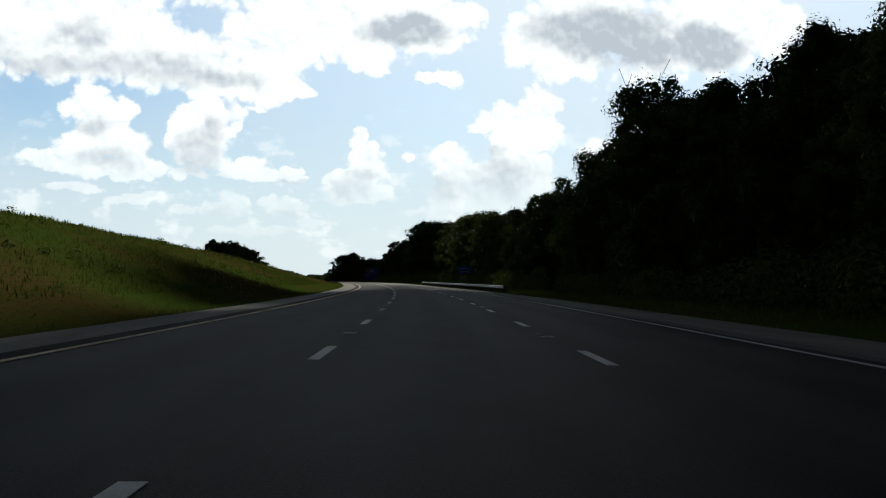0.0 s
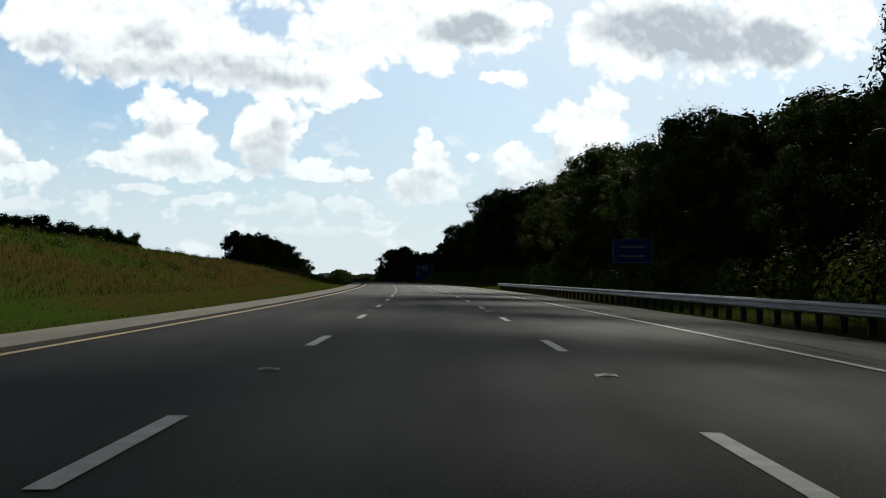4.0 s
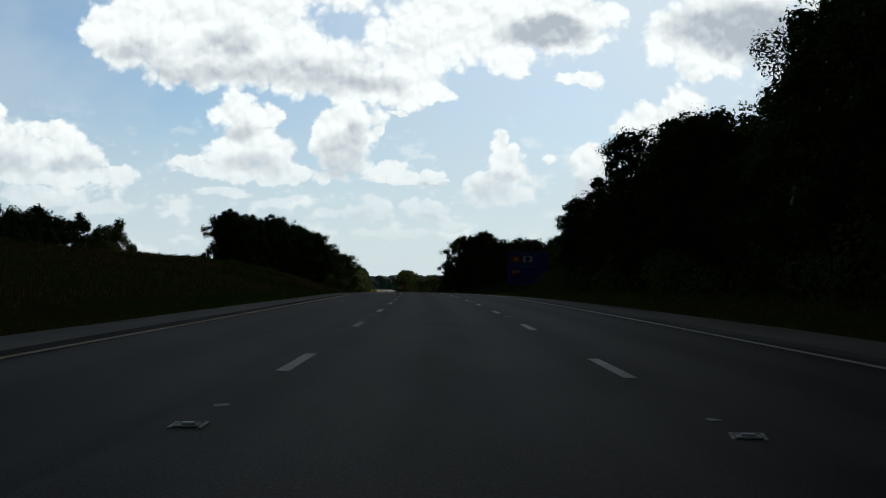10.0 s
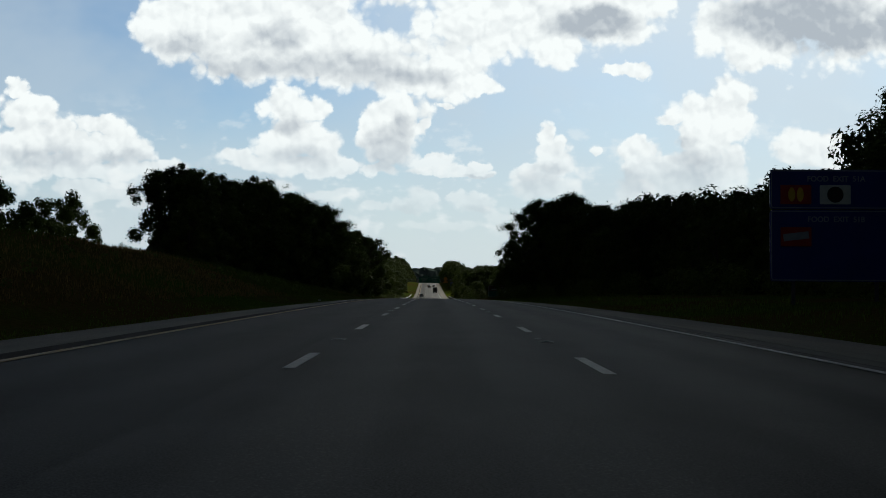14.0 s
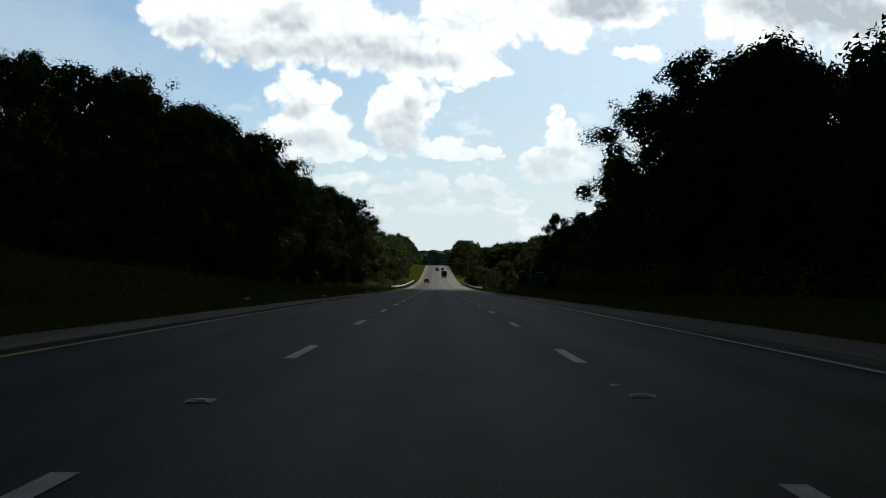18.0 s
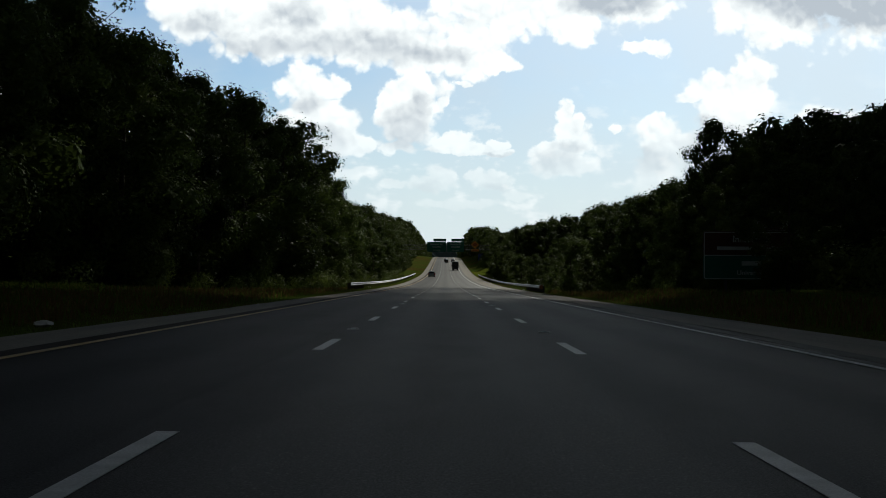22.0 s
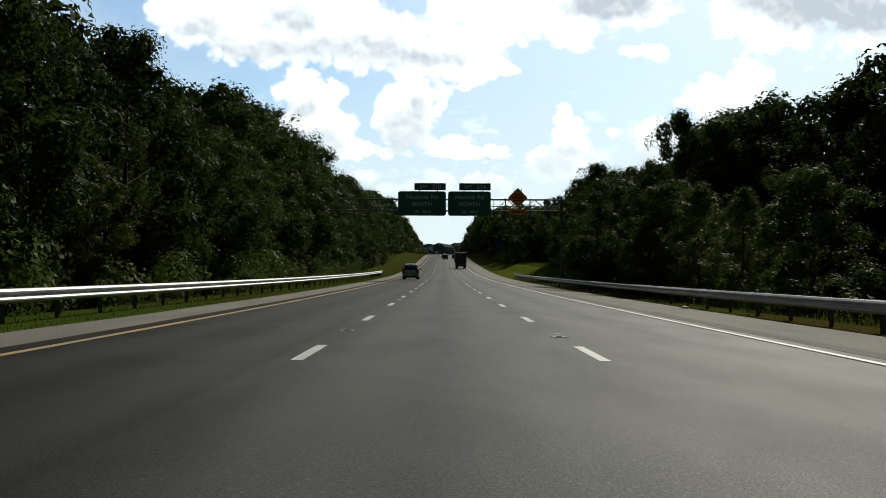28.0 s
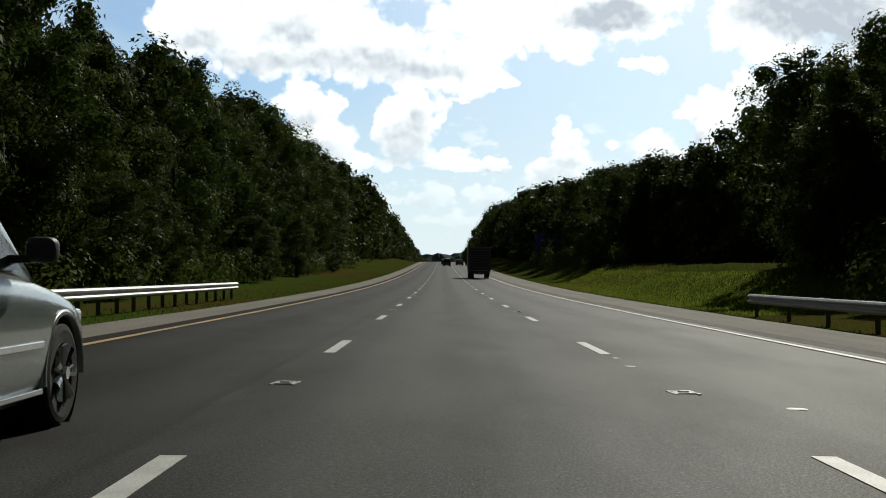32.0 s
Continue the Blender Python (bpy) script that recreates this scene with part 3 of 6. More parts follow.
def quads_object(name, corners, mat, parent=None):
    """Many loose faces as one mesh; corners: (faces, corners each, 3)."""
    n, k_ = corners.shape[:2]
    me = bpy.data.meshes.new(name)
    me.vertices.add(n * k_)
    me.vertices.foreach_set("co", np.ascontiguousarray(corners, np.float32).ravel())
    me.loops.add(n * k_)
    me.loops.foreach_set("vertex_index", np.arange(n * k_, dtype=np.int32))
    me.polygons.add(n)
    me.polygons.foreach_set("loop_start", np.arange(0, n * k_, k_, dtype=np.int32))
    me.update(calc_edges=True)
    me.materials.append(mat)
    ob = new(name, me)
    if parent:
        ob.parent = parent
    return ob


def part(name, bm, mat, parent, label=""):
    me = bpy.data.meshes.new(name)
    bm.to_mesh(me)
    bm.free()
    me.materials.append(mat)
    ob = new(name, me)
    ob.parent = parent
    if label:
        tagged(ob, label)
    return ob


def empty(name, m, label, category, group="", kind=""):
    ob = new(name)
    ob.empty_display_size = 0.3
    ob.matrix_world = m
    return tagged(ob, label, category, group, kind)


def box(x0, x1, y0, y1, z0, z1, bevel=0.0, bm=None):
    bm = bm or bmesh.new()
    made = bmesh.ops.create_cube(bm, size=1.0)["verts"]
    for w in made:
        w.co = Vector(((x0 + x1) / 2 + w.co.x * (x1 - x0), (y0 + y1) / 2 + w.co.y * (y1 - y0), (z0 + z1) / 2 + w.co.z * (z1 - z0)))
    if bevel:
        edges = list({e for w in made for e in w.link_edges})
        bmesh.ops.bevel(bm, geom=edges, offset=bevel, segments=2, affect="EDGES", profile=0.5)
    return bm


def bar(p, q, r, sides=6, bm=None, r2=None):
    """A round bar from p to q."""
    bm = bm or bmesh.new()
    p, q = Vector(p), Vector(q)
    m = Matrix.Translation((p + q) / 2) @ (q - p).to_track_quat("Z", "Y").to_matrix().to_4x4()
    bmesh.ops.create_cone(bm, cap_ends=True, segments=sides, radius1=r, radius2=r if r2 is None else r2, depth=(q - p).length, matrix=m)
    return bm


def rounded_plate(x0, x1, z0, z1, r, y0, y1, bm=None):
    """An upright plate with rounded corners that faces -y."""
    bm = bm or bmesh.new()
    ring = []
    for cx, cz, a0 in ((x1 - r, z1 - r, 0), (x0 + r, z1 - r, 90), (x0 + r, z0 + r, 180), (x1 - r, z0 + r, 270)):
        for i in range(5):
            a = radians(a0 + i * 22.5)
            ring.append((cx + r * math.cos(a), cz + r * math.sin(a)))
    front = [bm.verts.new((x, y0, z)) for x, z in ring]
    rear = [bm.verts.new((x, y1, z)) for x, z in ring]
    bm.faces.new(front)
    bm.faces.new(rear[::-1])
    for i in range(len(ring)):
        j = (i + 1) % len(ring)
        bm.faces.new((front[j], front[i], rear[i], rear[j]))
    bmesh.ops.recalc_face_normals(bm, faces=bm.faces)
    return bm


def border_plate(x0, x1, z0, z1, r, w, y0, y1):
    """A narrow rounded border, as a ring that lies on a sign."""
    bm = bmesh.new()
    loops = []
    for inset in (0, w):
        ring = []
        rr = max(r - inset, 0.02)
        for cx, cz, a0 in ((x1 - r, z1 - r, 0), (x0 + r, z1 - r, 90), (x0 + r, z0 + r, 180), (x1 - r, z0 + r, 270)):
            for i in range(5):
                a = radians(a0 + i * 22.5)
                ring.append((cx + rr * math.cos(a), cz + rr * math.sin(a)))
        loops.append([[bm.verts.new((x, y, z)) for x, z in ring] for y in (y0, y1)])
    n = len(loops[0][0])
    for i in range(n):
        j = (i + 1) % n
        (of, ob_), (inf, inb) = loops
        bm.faces.new((of[i], of[j], inf[j], inf[i]))
        bm.faces.new((of[j], of[i], ob_[i], ob_[j]))
        bm.faces.new((inf[i], inf[j], inb[j], inb[i]))
    bmesh.ops.recalc_face_normals(bm, faces=bm.faces)
    return bm


def words(text, size, x, y, z, mat, parent, align="CENTER", squeeze=1.0):
    """Lettering that stands upright, faces -y and is centred on x at the height z."""
    cu = bpy.data.curves.new("lettering", "FONT")
    cu.body, cu.size, cu.align_x, cu.align_y, cu.extrude = text, size, align, "CENTER", 0.004
    cu.offset = size * 0.022
    tmp = bpy.data.objects.new("lettering", cu)
    scene.collection.objects.link(tmp)
    bpy.context.view_layer.update()
    me = bpy.data.meshes.new_from_object(tmp.evaluated_get(bpy.context.evaluated_depsgraph_get()))
    bpy.data.objects.remove(tmp)
    me.transform(Matrix.Translation((x, y, z)) @ pose(0, 0, 0, 90, 0, 0) @ Matrix.Diagonal((squeeze, 1, 1, 1)))
    # each letter becomes a part of its own
    bm = bmesh.new()
    bm.from_mesh(me)
    bpy.data.meshes.remove(me)
    bmesh.ops.remove_doubles(bm, verts=bm.verts, dist=1e-5)
    bm.verts.index_update()
    seen, groups_ = set(), []
    for start in bm.verts:
        if start.index in seen:
            continue
        todo, isle = [start], []
        seen.add(start.index)
        while todo:
            a = todo.pop()
            isle.append(a)
            for e in a.link_edges:
                o = e.other_vert(a)
                if o.index not in seen:
                    seen.add(o.index)
                    todo.append(o)
        groups_.append(isle)
    for isle in groups_:
        at = {a.index: n for n, a in enumerate(isle)}
        faces = {f for a in isle for f in a.link_faces}
        mesh_object("letter", [a.co.copy() for a in isle], [[at[a.index] for a in f.verts] for f in sorted(faces, key=lambda f: f.index)], mat, parent)
    bm.free()


# ---- ground, road ----
def strip(name, l0, l1, s0, s1, lift, mat, step=4.0, cols=2, edge=0.0, seed=1, thick=0.0, parent=None):
    """A ribbon of paving along the road between two offsets."""
    rng = np.random.default_rng(seed)
    s = np.arange(s0, s1 + step * 0.5, step)
    n = len(s)
    ls = np.repeat(np.linspace(l0, l1, cols)[None], n, 0)
    if edge:
        ls[:, 0] += rng.uniform(-edge, edge, n)
        ls[:, -1] += rng.uniform(-edge, edge, n)
    ss = np.repeat(s[:, None], cols, 1)
    p = place(ss, ls, crossfall(ls) + lift).reshape(-1, 3)
    f = [(i * cols + j, i * cols + j + 1, (i + 1) * cols + j + 1, (i + 1) * cols + j) for i in range(n - 1) for j in range(cols - 1)]
    if thick:
        q = p - np.array([0, 0, thick])
        o = len(p)
        p = np.concatenate([p, q])
        for j, flip in ((0, 1), (cols - 1, 0)):
            for i in range(n - 1):
                a, b = i * cols + j, (i + 1) * cols + j
                f.append((a, b, b + o, a + o) if flip else (b, a, a + o, b + o))
        f.append((0, o, o + cols - 1, cols - 1))
    ob = mesh_object(name, p, f, mat, parent)
    uv = ob.data.uv_layers.new(name="along")
    idx = np.empty(len(ob.data.loops), np.int32)
    ob.data.loops.foreach_get("vertex_index", idx)
    flat = np.stack([ls.ravel(), ss.ravel()], 1)
    uv.data.foreach_set("uv", (np.concatenate([flat, flat]) if thick else flat)[idx].astype(np.float32).ravel())
    return ob


S0, S1 = -79, 1901
gs = np.concatenate([np.arange(-300, -100, 40), np.arange(-100, 1500, 5.0), np.arange(1500, 3590, 40)])
gl = np.array([-1400, -700, -350, -180, -110, -70, -50, -38, -30, -25, -22, -19, -16, -13.5, -11.5, -10, -9, -8.2, -7.96, -7.9, 9.35, 9.5, 10.2, 11.2, 12.5, 14, 16, 18.5, 22, 28, 36, 50, 70, 110, 180, 350, 700, 1400])
G_S, G_L = np.meshgrid(gs, gl, indexing="ij")
gp = place(G_S, G_L, terrain(G_S, G_L)).reshape(-1, 3)
nc = len(gl)
gf = [(i * nc + j, i * nc + j + 1, (i + 1) * nc + j + 1, (i + 1) * nc + j) for i in range(len(gs) - 1) for j in range(nc - 1)]
ground = tagged(mesh_object("ground", gp, gf, M_TURF, smooth=True), "rough green and brown turf on the roadside banks", "ground", kind="structure")

road = tagged(strip("road", -5.75, 5.9, S0, S1, 0.0, M_ASPHALT, 4, 7, thick=0.2), "worn grey asphalt carriageway with three lanes", "road", kind="structure")
tagged(strip("pavement", -8.0, -6.15, S0, S1, 0.0, M_SHOULDER, 4, 2, edge=0.06, thick=0.25, seed=3), "pale inner shoulder with crumbling edge beside the grass", "shoulder", kind="structure")
tagged(strip("pavement", -6.15, -5.62, S0, S1, 0.004, M_DIRT, 4, 2, edge=0.03, thick=0.2, seed=4), "brown dirty rumble strip along the yellow line", "rumble strip", kind="structure")
tagged(strip("pavement", 6.5, 9.45, S0, S1, 0.0, M_SHOULDER, 4, 3, edge=0.08, thick=0.25, seed=5), "pale outer shoulder with a broken grassy edge", "shoulder", kind="structure")
tagged(strip("pavement", 5.9, 6.5, S0, S1, 0.003, M_CRACKED, 4, 2, edge=0.05, thick=0.2, seed=6), "cracked strip between carriageway and outer shoulder", "rumble strip", kind="structure")
tagged(strip("edge_line", -5.59, -5.42, S0, S1, 0.006, M_YELLOW, 4, 2, thick=0.004), "faded yellow edge line on asphalt", "road marking", kind="structure")
tagged(strip("edge_line", 5.38, 5.53, S0, S1, 0.005, M_WHITE, 4, 2, thick=0.003), "solid white edge line on asphalt", "road marking", kind="structure")

# lane stripes
bm = box(-0.075, 0.075, 0, 3.05, 0, 0.003)
stripe_mesh = bpy.data.meshes.new("lane_stripe")
bm.to_mesh(stripe_mesh)
bm.free()
stripe_mesh.materials.append(M_WHITE)
# the stripes of the slow lane are not quite level with the others
SLIP = [(12, -0.41), (43, 0.4), (80, 0), (110, -0.63), (200, -0.4), (310, 0.15), (345, -0.29), (445, -0.52), (510, 0), (640, -0.08), (755, -0.15), (780, 0.2), (825, 0.6), (875, 0.24), (955, 0.6), (1015, -0.2), (1050, 0.13), (1075, 0.47)]
SLIP_FAST = [(222, 0), (235, -0.25), (247, 0), (357, 0), (369, -0.35), (381, -0.2), (393, -0.2), (405, -0.55), (417, 0), (430, 0)]
for i in range(-1, 118):
    for l in (-1.83, 1.83):
        s = i * 12.192 - 9.0
        s += float(np.interp(s, *zip(*(SLIP if l > 0 else SLIP_FAST))))
        ob = new("lane_stripe", stripe_mesh)
        ob.parent = road
        x, y, z = place(s, l, float(crossfall(l)) + 0.004)
        ob.matrix_world = pose(x, y, z, grade_at(s), 0.0 if l < 0 else 1.1, turn_at(s))

# raised markers with their recessed castings, every second gap
marker = empty("pavement_marker", pose(0, 0, -50), "scuffed cast metal reflector marker set in the lane line", "road marker", "markers along the lane lines")
part("casting", box(-0.085, 0.085, -0.10, 0.10, 0, 0.010, 0.004), M_CAST, marker)
part("reflector", box(-0.045, 0.045, -0.04, 0.03, 0.010, 0.024, 0.006), M_SIGNWHITE, marker)
for x in (-0.115, 0.09):
    part("casting_rail", box(x, x + 0.025, -0.19, 0.17, 0, 0.009), M_CAST, marker)
part("casting_end", box(-0.09, 0.09, 0.14, 0.165, 0, 0.009), M_CAST, marker)
rng = np.random.default_rng(11)


def pocket(s, l):
    """An old marker's pocket, filled with pale compound."""
    n = 9
    ang = np.linspace(0, 2 * math.pi, n, endpoint=False)
    rad = rng.uniform(0.45, 1.15, n)
    x, y, z = place(s, l, float(crossfall(l)) + 0.005)
    ring = [(0.08 * c * r, 0.12 * q * r, 0) for c, q, r in zip(np.cos(ang), np.sin(ang), rad)]
    ring += [(a, b, -0.004) for a, b, _ in ring]
    fs = [tuple(range(n))] + [(n + j, n + (j + 1) % n, (j + 1) % n, j) for j in range(n)]
    ob = mesh_object("patch", ring, fs, M_CAST)
    ob.matrix_world = pose(x, y, z, grade_at(s), 0, turn_at(s))
    return tagged(ob, "pale filled pocket of an old marker in the asphalt", "road patch", "old marker pockets")


first = True
for i in range(0, 52):
    for l in (-1.83, 1.83):
        s = i * 24.384 - 9.0 + 7.3 + rng.normal(0, 0.35)
        x, y, z = place(s, l + rng.normal(0, 0.03), float(crossfall(l)) + 0.002)
        m = pose(x, y, z, grade_at(s), 0, turn_at(s) + rng.normal(0, 5))
        if first:
            marker.matrix_world, first = m, False
        else:
            copy_thing(marker, m)
        if rng.random() < 0.55:
            pocket(s + rng.uniform(0.9, 1.5), l + rng.normal(0, 0.06))
for i in range(9):
    pocket(1049 + i * 3.4 + rng.normal(0, 1), 1.95 + rng.uniform(-0.2, 0.75))


# ---- guard rails ----
def guard_rail(s0, s1, l, close, label, plate, far=0):
    """A W-beam rail on posts; close, far: stretches of close-set posts at its near and far end; plate: reflective end."""
    side = 1 if l > 0 else -1
    s = np.arange(s0, s1 + 0.1, 1.905)
    gl_ = float(crossfall(l)) if l > 0 else -0.12
    root = empty("guard_rail", pose(*place(s0, l, gl_), 0, 0, turn_at(s0)), label, "guard rail")
    inv = root.matrix_world.inverted()
    sec = [(0.0, 0.78), (-0.035, 0.765), (-0.08, 0.72), (-0.08, 0.69), (-0.02, 0.64), (-0.02, 0.60), (-0.08, 0.55), (-0.08, 0.52), (-0.035, 0.475), (0.0, 0.46)]
    sec = sec + [(a + 0.012, b) for a, b in sec[::-1]]
    n = len(sec)
    pts = np.concatenate([place(x, l + side * np.array([a for a, _ in sec]), gl_ + np.array([b for _, b in sec])) for x in s])
    pts = [inv @ Vector(p) for p in pts]
    faces = [(i * n + j, (i + 1) * n + j, (i + 1) * n + (j + 1) % n, i * n + (j + 1) % n) for i in range(len(s) - 1) for j in range(n)]
    faces += [tuple(range(n)), tuple(range((len(s) - 1) * n, len(s) * n))[::-1]]
    if side < 0:
        faces = [f[::-1] for f in faces]
    mesh_object("beam", pts, faces, M_GALV, root, "galvanised W-shaped beam")
    wood = bpy.data.meshes.new("post")
    b = box(-0.09, 0.09, -0.075, 0.075, -0.45, 0.74, 0.01)
    b.to_mesh(wood)
    b.free()
    wood.materials.append(M_POST)
    steel = bpy.data.meshes.new("post")
    b = box(-0.05, 0.05, -0.05, -0.042, -0.45, 0.72)
    box(-0.05, 0.05, 0.042, 0.05, -0.45, 0.72, bm=b)
    box(-0.005, 0.005, -0.042, 0.042, -0.45, 0.72, bm=b)
    b.to_mesh(steel)
    b.free()
    steel.materials.append(M_STEEL)
    block = bpy.data.meshes.new("block")
    b = box(-0.07, 0.07, -0.07, 0.07, 0.45, 0.80, 0.008)
    b.to_mesh(block)
    b.free()
    block.materials.append(M_POST)
    for i, x in enumerate(s):
        dense = x - s0 < close or s1 - x < far
        if not dense and i % 2:
            continue
        for me, off in ((wood if x - s0 < close else steel, 0.24), (block, 0.085)):
            ob = new(me.name.split(".")[0], me)
            ob.parent = root
            ob.matrix_local = inv @ pose(*place(x, l + side * off, gl_), 0, 0, turn_at(x))
    if plate:
        b = box(-0.2, 0.16, -0.06, 0.0, 0.36, 0.80, 0.01)
        ob = part("end_plate", b, M_REDPLATE, root, "rust-orange reflective end plate")
        ob.matrix_local = inv @ pose(*place(s0 - 0.15, l, gl_), 0, 0, turn_at(s0))
        b = box(-0.25, 0.25, 0.0, 0.5, 0.42, 0.82, 0.03)
        ob = part("terminal", b, M_GALV, root)
        ob.matrix_local = inv @ pose(*place(s0, l, gl_), 0, 0, turn_at(s0))
    return root


guard_rail(129.5, 271.5, 10.0, 200, "galvanised steel guard rail on close-set dark posts", False)
guard_rail(857.5, 1102, 10.0, 25, "galvanised guard rail with a rust-orange end plate", True)
guard_rail(851.5, 1116, -9.5, 22, "bright galvanised guard rail along the inner shoulder", False, 30)


# ---- trees and undergrowth ----
def leaves(rng, centre, radius, n, size, flat=1.0, aspect=0.62, inner=0.55):
    """Loose pointed leaf sprays over the shells of ellipsoidal clumps, most of them facing outwards."""
    centre, radius = np.asarray(centre, float), np.asarray(radius, float)
    w = radius ** 2
    pick = rng.choice(len(radius), n, p=w / w.sum())
    d = rng.normal(size=(n, 3))
    d /= np.linalg.norm(d, axis=1, keepdims=True)
    r = radius[pick] * (inner + (1.08 - inner) * rng.random(n) ** 0.6)
    c = centre[pick] + d * r[:, None] * np.array([1, 1, flat])
    face = d * 1.1 + np.array([0, 0, 0.25]) + 0.42 * rng.normal(size=(n, 3))
    a = np.cross(face, rng.normal(size=(n, 3)))
    a /= np.linalg.norm(a, axis=1, keepdims=True) + 1e-9
    b = np.cross(a, face)
    b /= np.linalg.norm(b, axis=1, keepdims=True) + 1e-9
    h = size * rng.uniform(0.6, 1.35, n)[:, None]
    return np.stack([c + a * h * 0.6, c - a * h * 0.38 + b * h * aspect * 0.6, c - a * h * 0.38 - b * h * aspect * 0.6], 1)


def ball(level):
    """The faces of a unit ball, as an array (faces, 3, 3)."""
    bm = bmesh.new()
    bmesh.ops.create_icosphere(bm, subdivisions=level, radius=1.0)
    tri = np.array([[tuple(w.co) for w in f.verts] for f in bm.faces])
    bm.free()
    return tri


BALL = ball(2)


def cores(rng, centre, radius, flat=1.0, share=0.66):
    """The dense dark inside of each clump: a ragged ball of overlapping sprays, each face its own leaf tone."""
    tri = BALL
    centre, radius = np.asarray(centre, float), np.asarray(radius, float) * share
    q = tri[None] * radius[:, None, None, None] * np.array([1, 1, flat]) * rng.uniform(0.72, 1.22, (len(radius), 1, 1, 3))
    mid = q.mean(2, keepdims=True)
    q = mid + (q - mid) * rng.uniform(0.75, 1.15, q.shape[:2])[..., None, None]
    q = q * rng.uniform(0.82, 1.16, q.shape[:2])[..., None, None] + rng.normal(0, 0.12, q.shape) * radius[:, None, None, None]
    return (q + centre[:, None, None]).reshape(-1, 3, 3)


def tubes(segments, sides=6):
    """Tapered round limbs; segments of (p, q, r0, r1)."""
    verts, faces = [], []
    for p, q, r0, r1 in segments:
        p, q = Vector(p), Vector(q)
        m = (q - p).to_track_quat("Z", "Y").to_matrix()
        o = len(verts)
        for c, r in ((p, r0), (q, r1)):
            for i in range(sides):
                a = 2 * math.pi * i / sides
                verts.append(c + m @ Vector((math.cos(a) * r, math.sin(a) * r, 0)))
        for i in range(sides):
            j = (i + 1) % sides
            faces.append((o + i, o + j, o + sides + j, o + sides + i))
    return verts, faces


def broadleaf(seed, height, spread, low, mat, label, n=12500, size=0.21):
    """A broadleaf tree with a billowing, uneven crown that reaches down to the share `low` of its height."""
    rng = np.random.default_rng(seed)
    root = empty("tree", pose(0, 0, -60), label, "tree")
    centres, radii, seg = [], [], []
    lean = rng.normal(0, 0.35, 2)
    top = height * 0.86
    for i in range(6):
        z0, z1 = top * i / 6, top * (i + 1) / 6
        seg.append(((lean[0] * z0 / top, lean[1] * z0 / top, z0), (lean[0] * z1 / top, lean[1] * z1 / top, z1), 0.24 * (1 - i / 6.6) * height / 16, 0.24 * (1 - (i + 1) / 6.6) * height / 16))
    for i in range(38):
        f = low + (1 - low) * (i + rng.random()) / 38
        u_ = (f - low) / (1 - low)
        wide = spread * math.sqrt(max(0.06, 1 - (1.75 * u_ - 0.78) ** 2)) * rng.uniform(0.55, 1.15)
        a = i * 2.4 + rng.normal(0, 0.35)
        z = height * f * 0.97
        r = spread * rng.uniform(0.16, 0.38) * (1.0 - 0.3 * u_)
        c = (math.cos(a) * max(0.2, wide - r), math.sin(a) * max(0.2, wide - r), min(z, height - r * 0.8))
        centres.append(c)
        radii.append(r)
        if i % 2:
            zb = min(max(0.12 * height, c[2] - wide * 0.7), top)
            seg.append(((lean[0] * zb / top, lean[1] * zb / top, zb), c, 0.09 * (1.1 - f), 0.02))
    # small sprays that stand clear of the crown's outline
    for i in range(16):
        a, u_ = rng.uniform(0, 2 * math.pi), rng.uniform(0.35, 0.93)
        out = spread * math.sqrt(max(0.04, 1 - (1.75 * u_ - 0.78) ** 2)) * rng.uniform(0.78, 0.98)
        c = (math.cos(a) * out, math.sin(a) * out, height * (low + (1 - low) * u_) * rng.uniform(0.96, 1.02))
        centres.append(c)
        radii.append(spread * rng.uniform(0.08, 0.15))
        seg.append(((lean[0], lean[1], min(top, c[2] * 0.85)), c, 0.035, 0.012))
    verts, faces = tubes(seg)
    mesh_object("trunk", verts, faces, M_BARK, root, smooth=True)
    q = leaves(rng, centres, radii, n, size, 0.9)
    inner = cores(rng, centres[:38], radii[:38], 0.9)
    twig = leaves(rng, centres, np.asarray(radii) * 1.16, n // 8, size * 0.75, inner=0.85)
    quads_object("crown", np.concatenate([q, inner, twig]), mat, root)
    return root


def pine(seed, height, label, n=6500):
    """A tall pine: bare lower trunk and ragged plates of needles."""
    rng = np.random.default_rng(seed)
    root = empty("tree", pose(0, 0, -60), label, "tree")
    seg = [((0, 0, height * i / 6), (0, 0, height * (i + 1) / 6), 0.26 * (1 - i / 6.4), 0.26 * (1 - (i + 1) / 6.4)) for i in range(6)]
    centres, radii = [], []
    for i in range(30):
        f = 0.34 + 0.66 * (i + rng.random()) / 30
        out = 3.5 * (1.08 - f) ** 0.6 * rng.uniform(0.35, 1.15)
        a = rng.uniform(0, 2 * math.pi)
        c = (math.cos(a) * out, math.sin(a) * out, height * f * 0.98)
        centres.append(c)
        radii.append(rng.uniform(1.0, 1.7))
        seg.append(((0, 0, c[2] - 0.5), c, 0.06, 0.02))
    verts, faces = tubes(seg)
    mesh_object("trunk", verts, faces, M_BARK, root, smooth=True)
    q = leaves(rng, centres, radii, n, 0.42, 0.6, 0.4, 0.3)
    inner = cores(rng, centres, radii, 0.6, share=0.52)
    quads_object("crown", np.concatenate([q, inner]), M_LEAF[2], root)
    return root


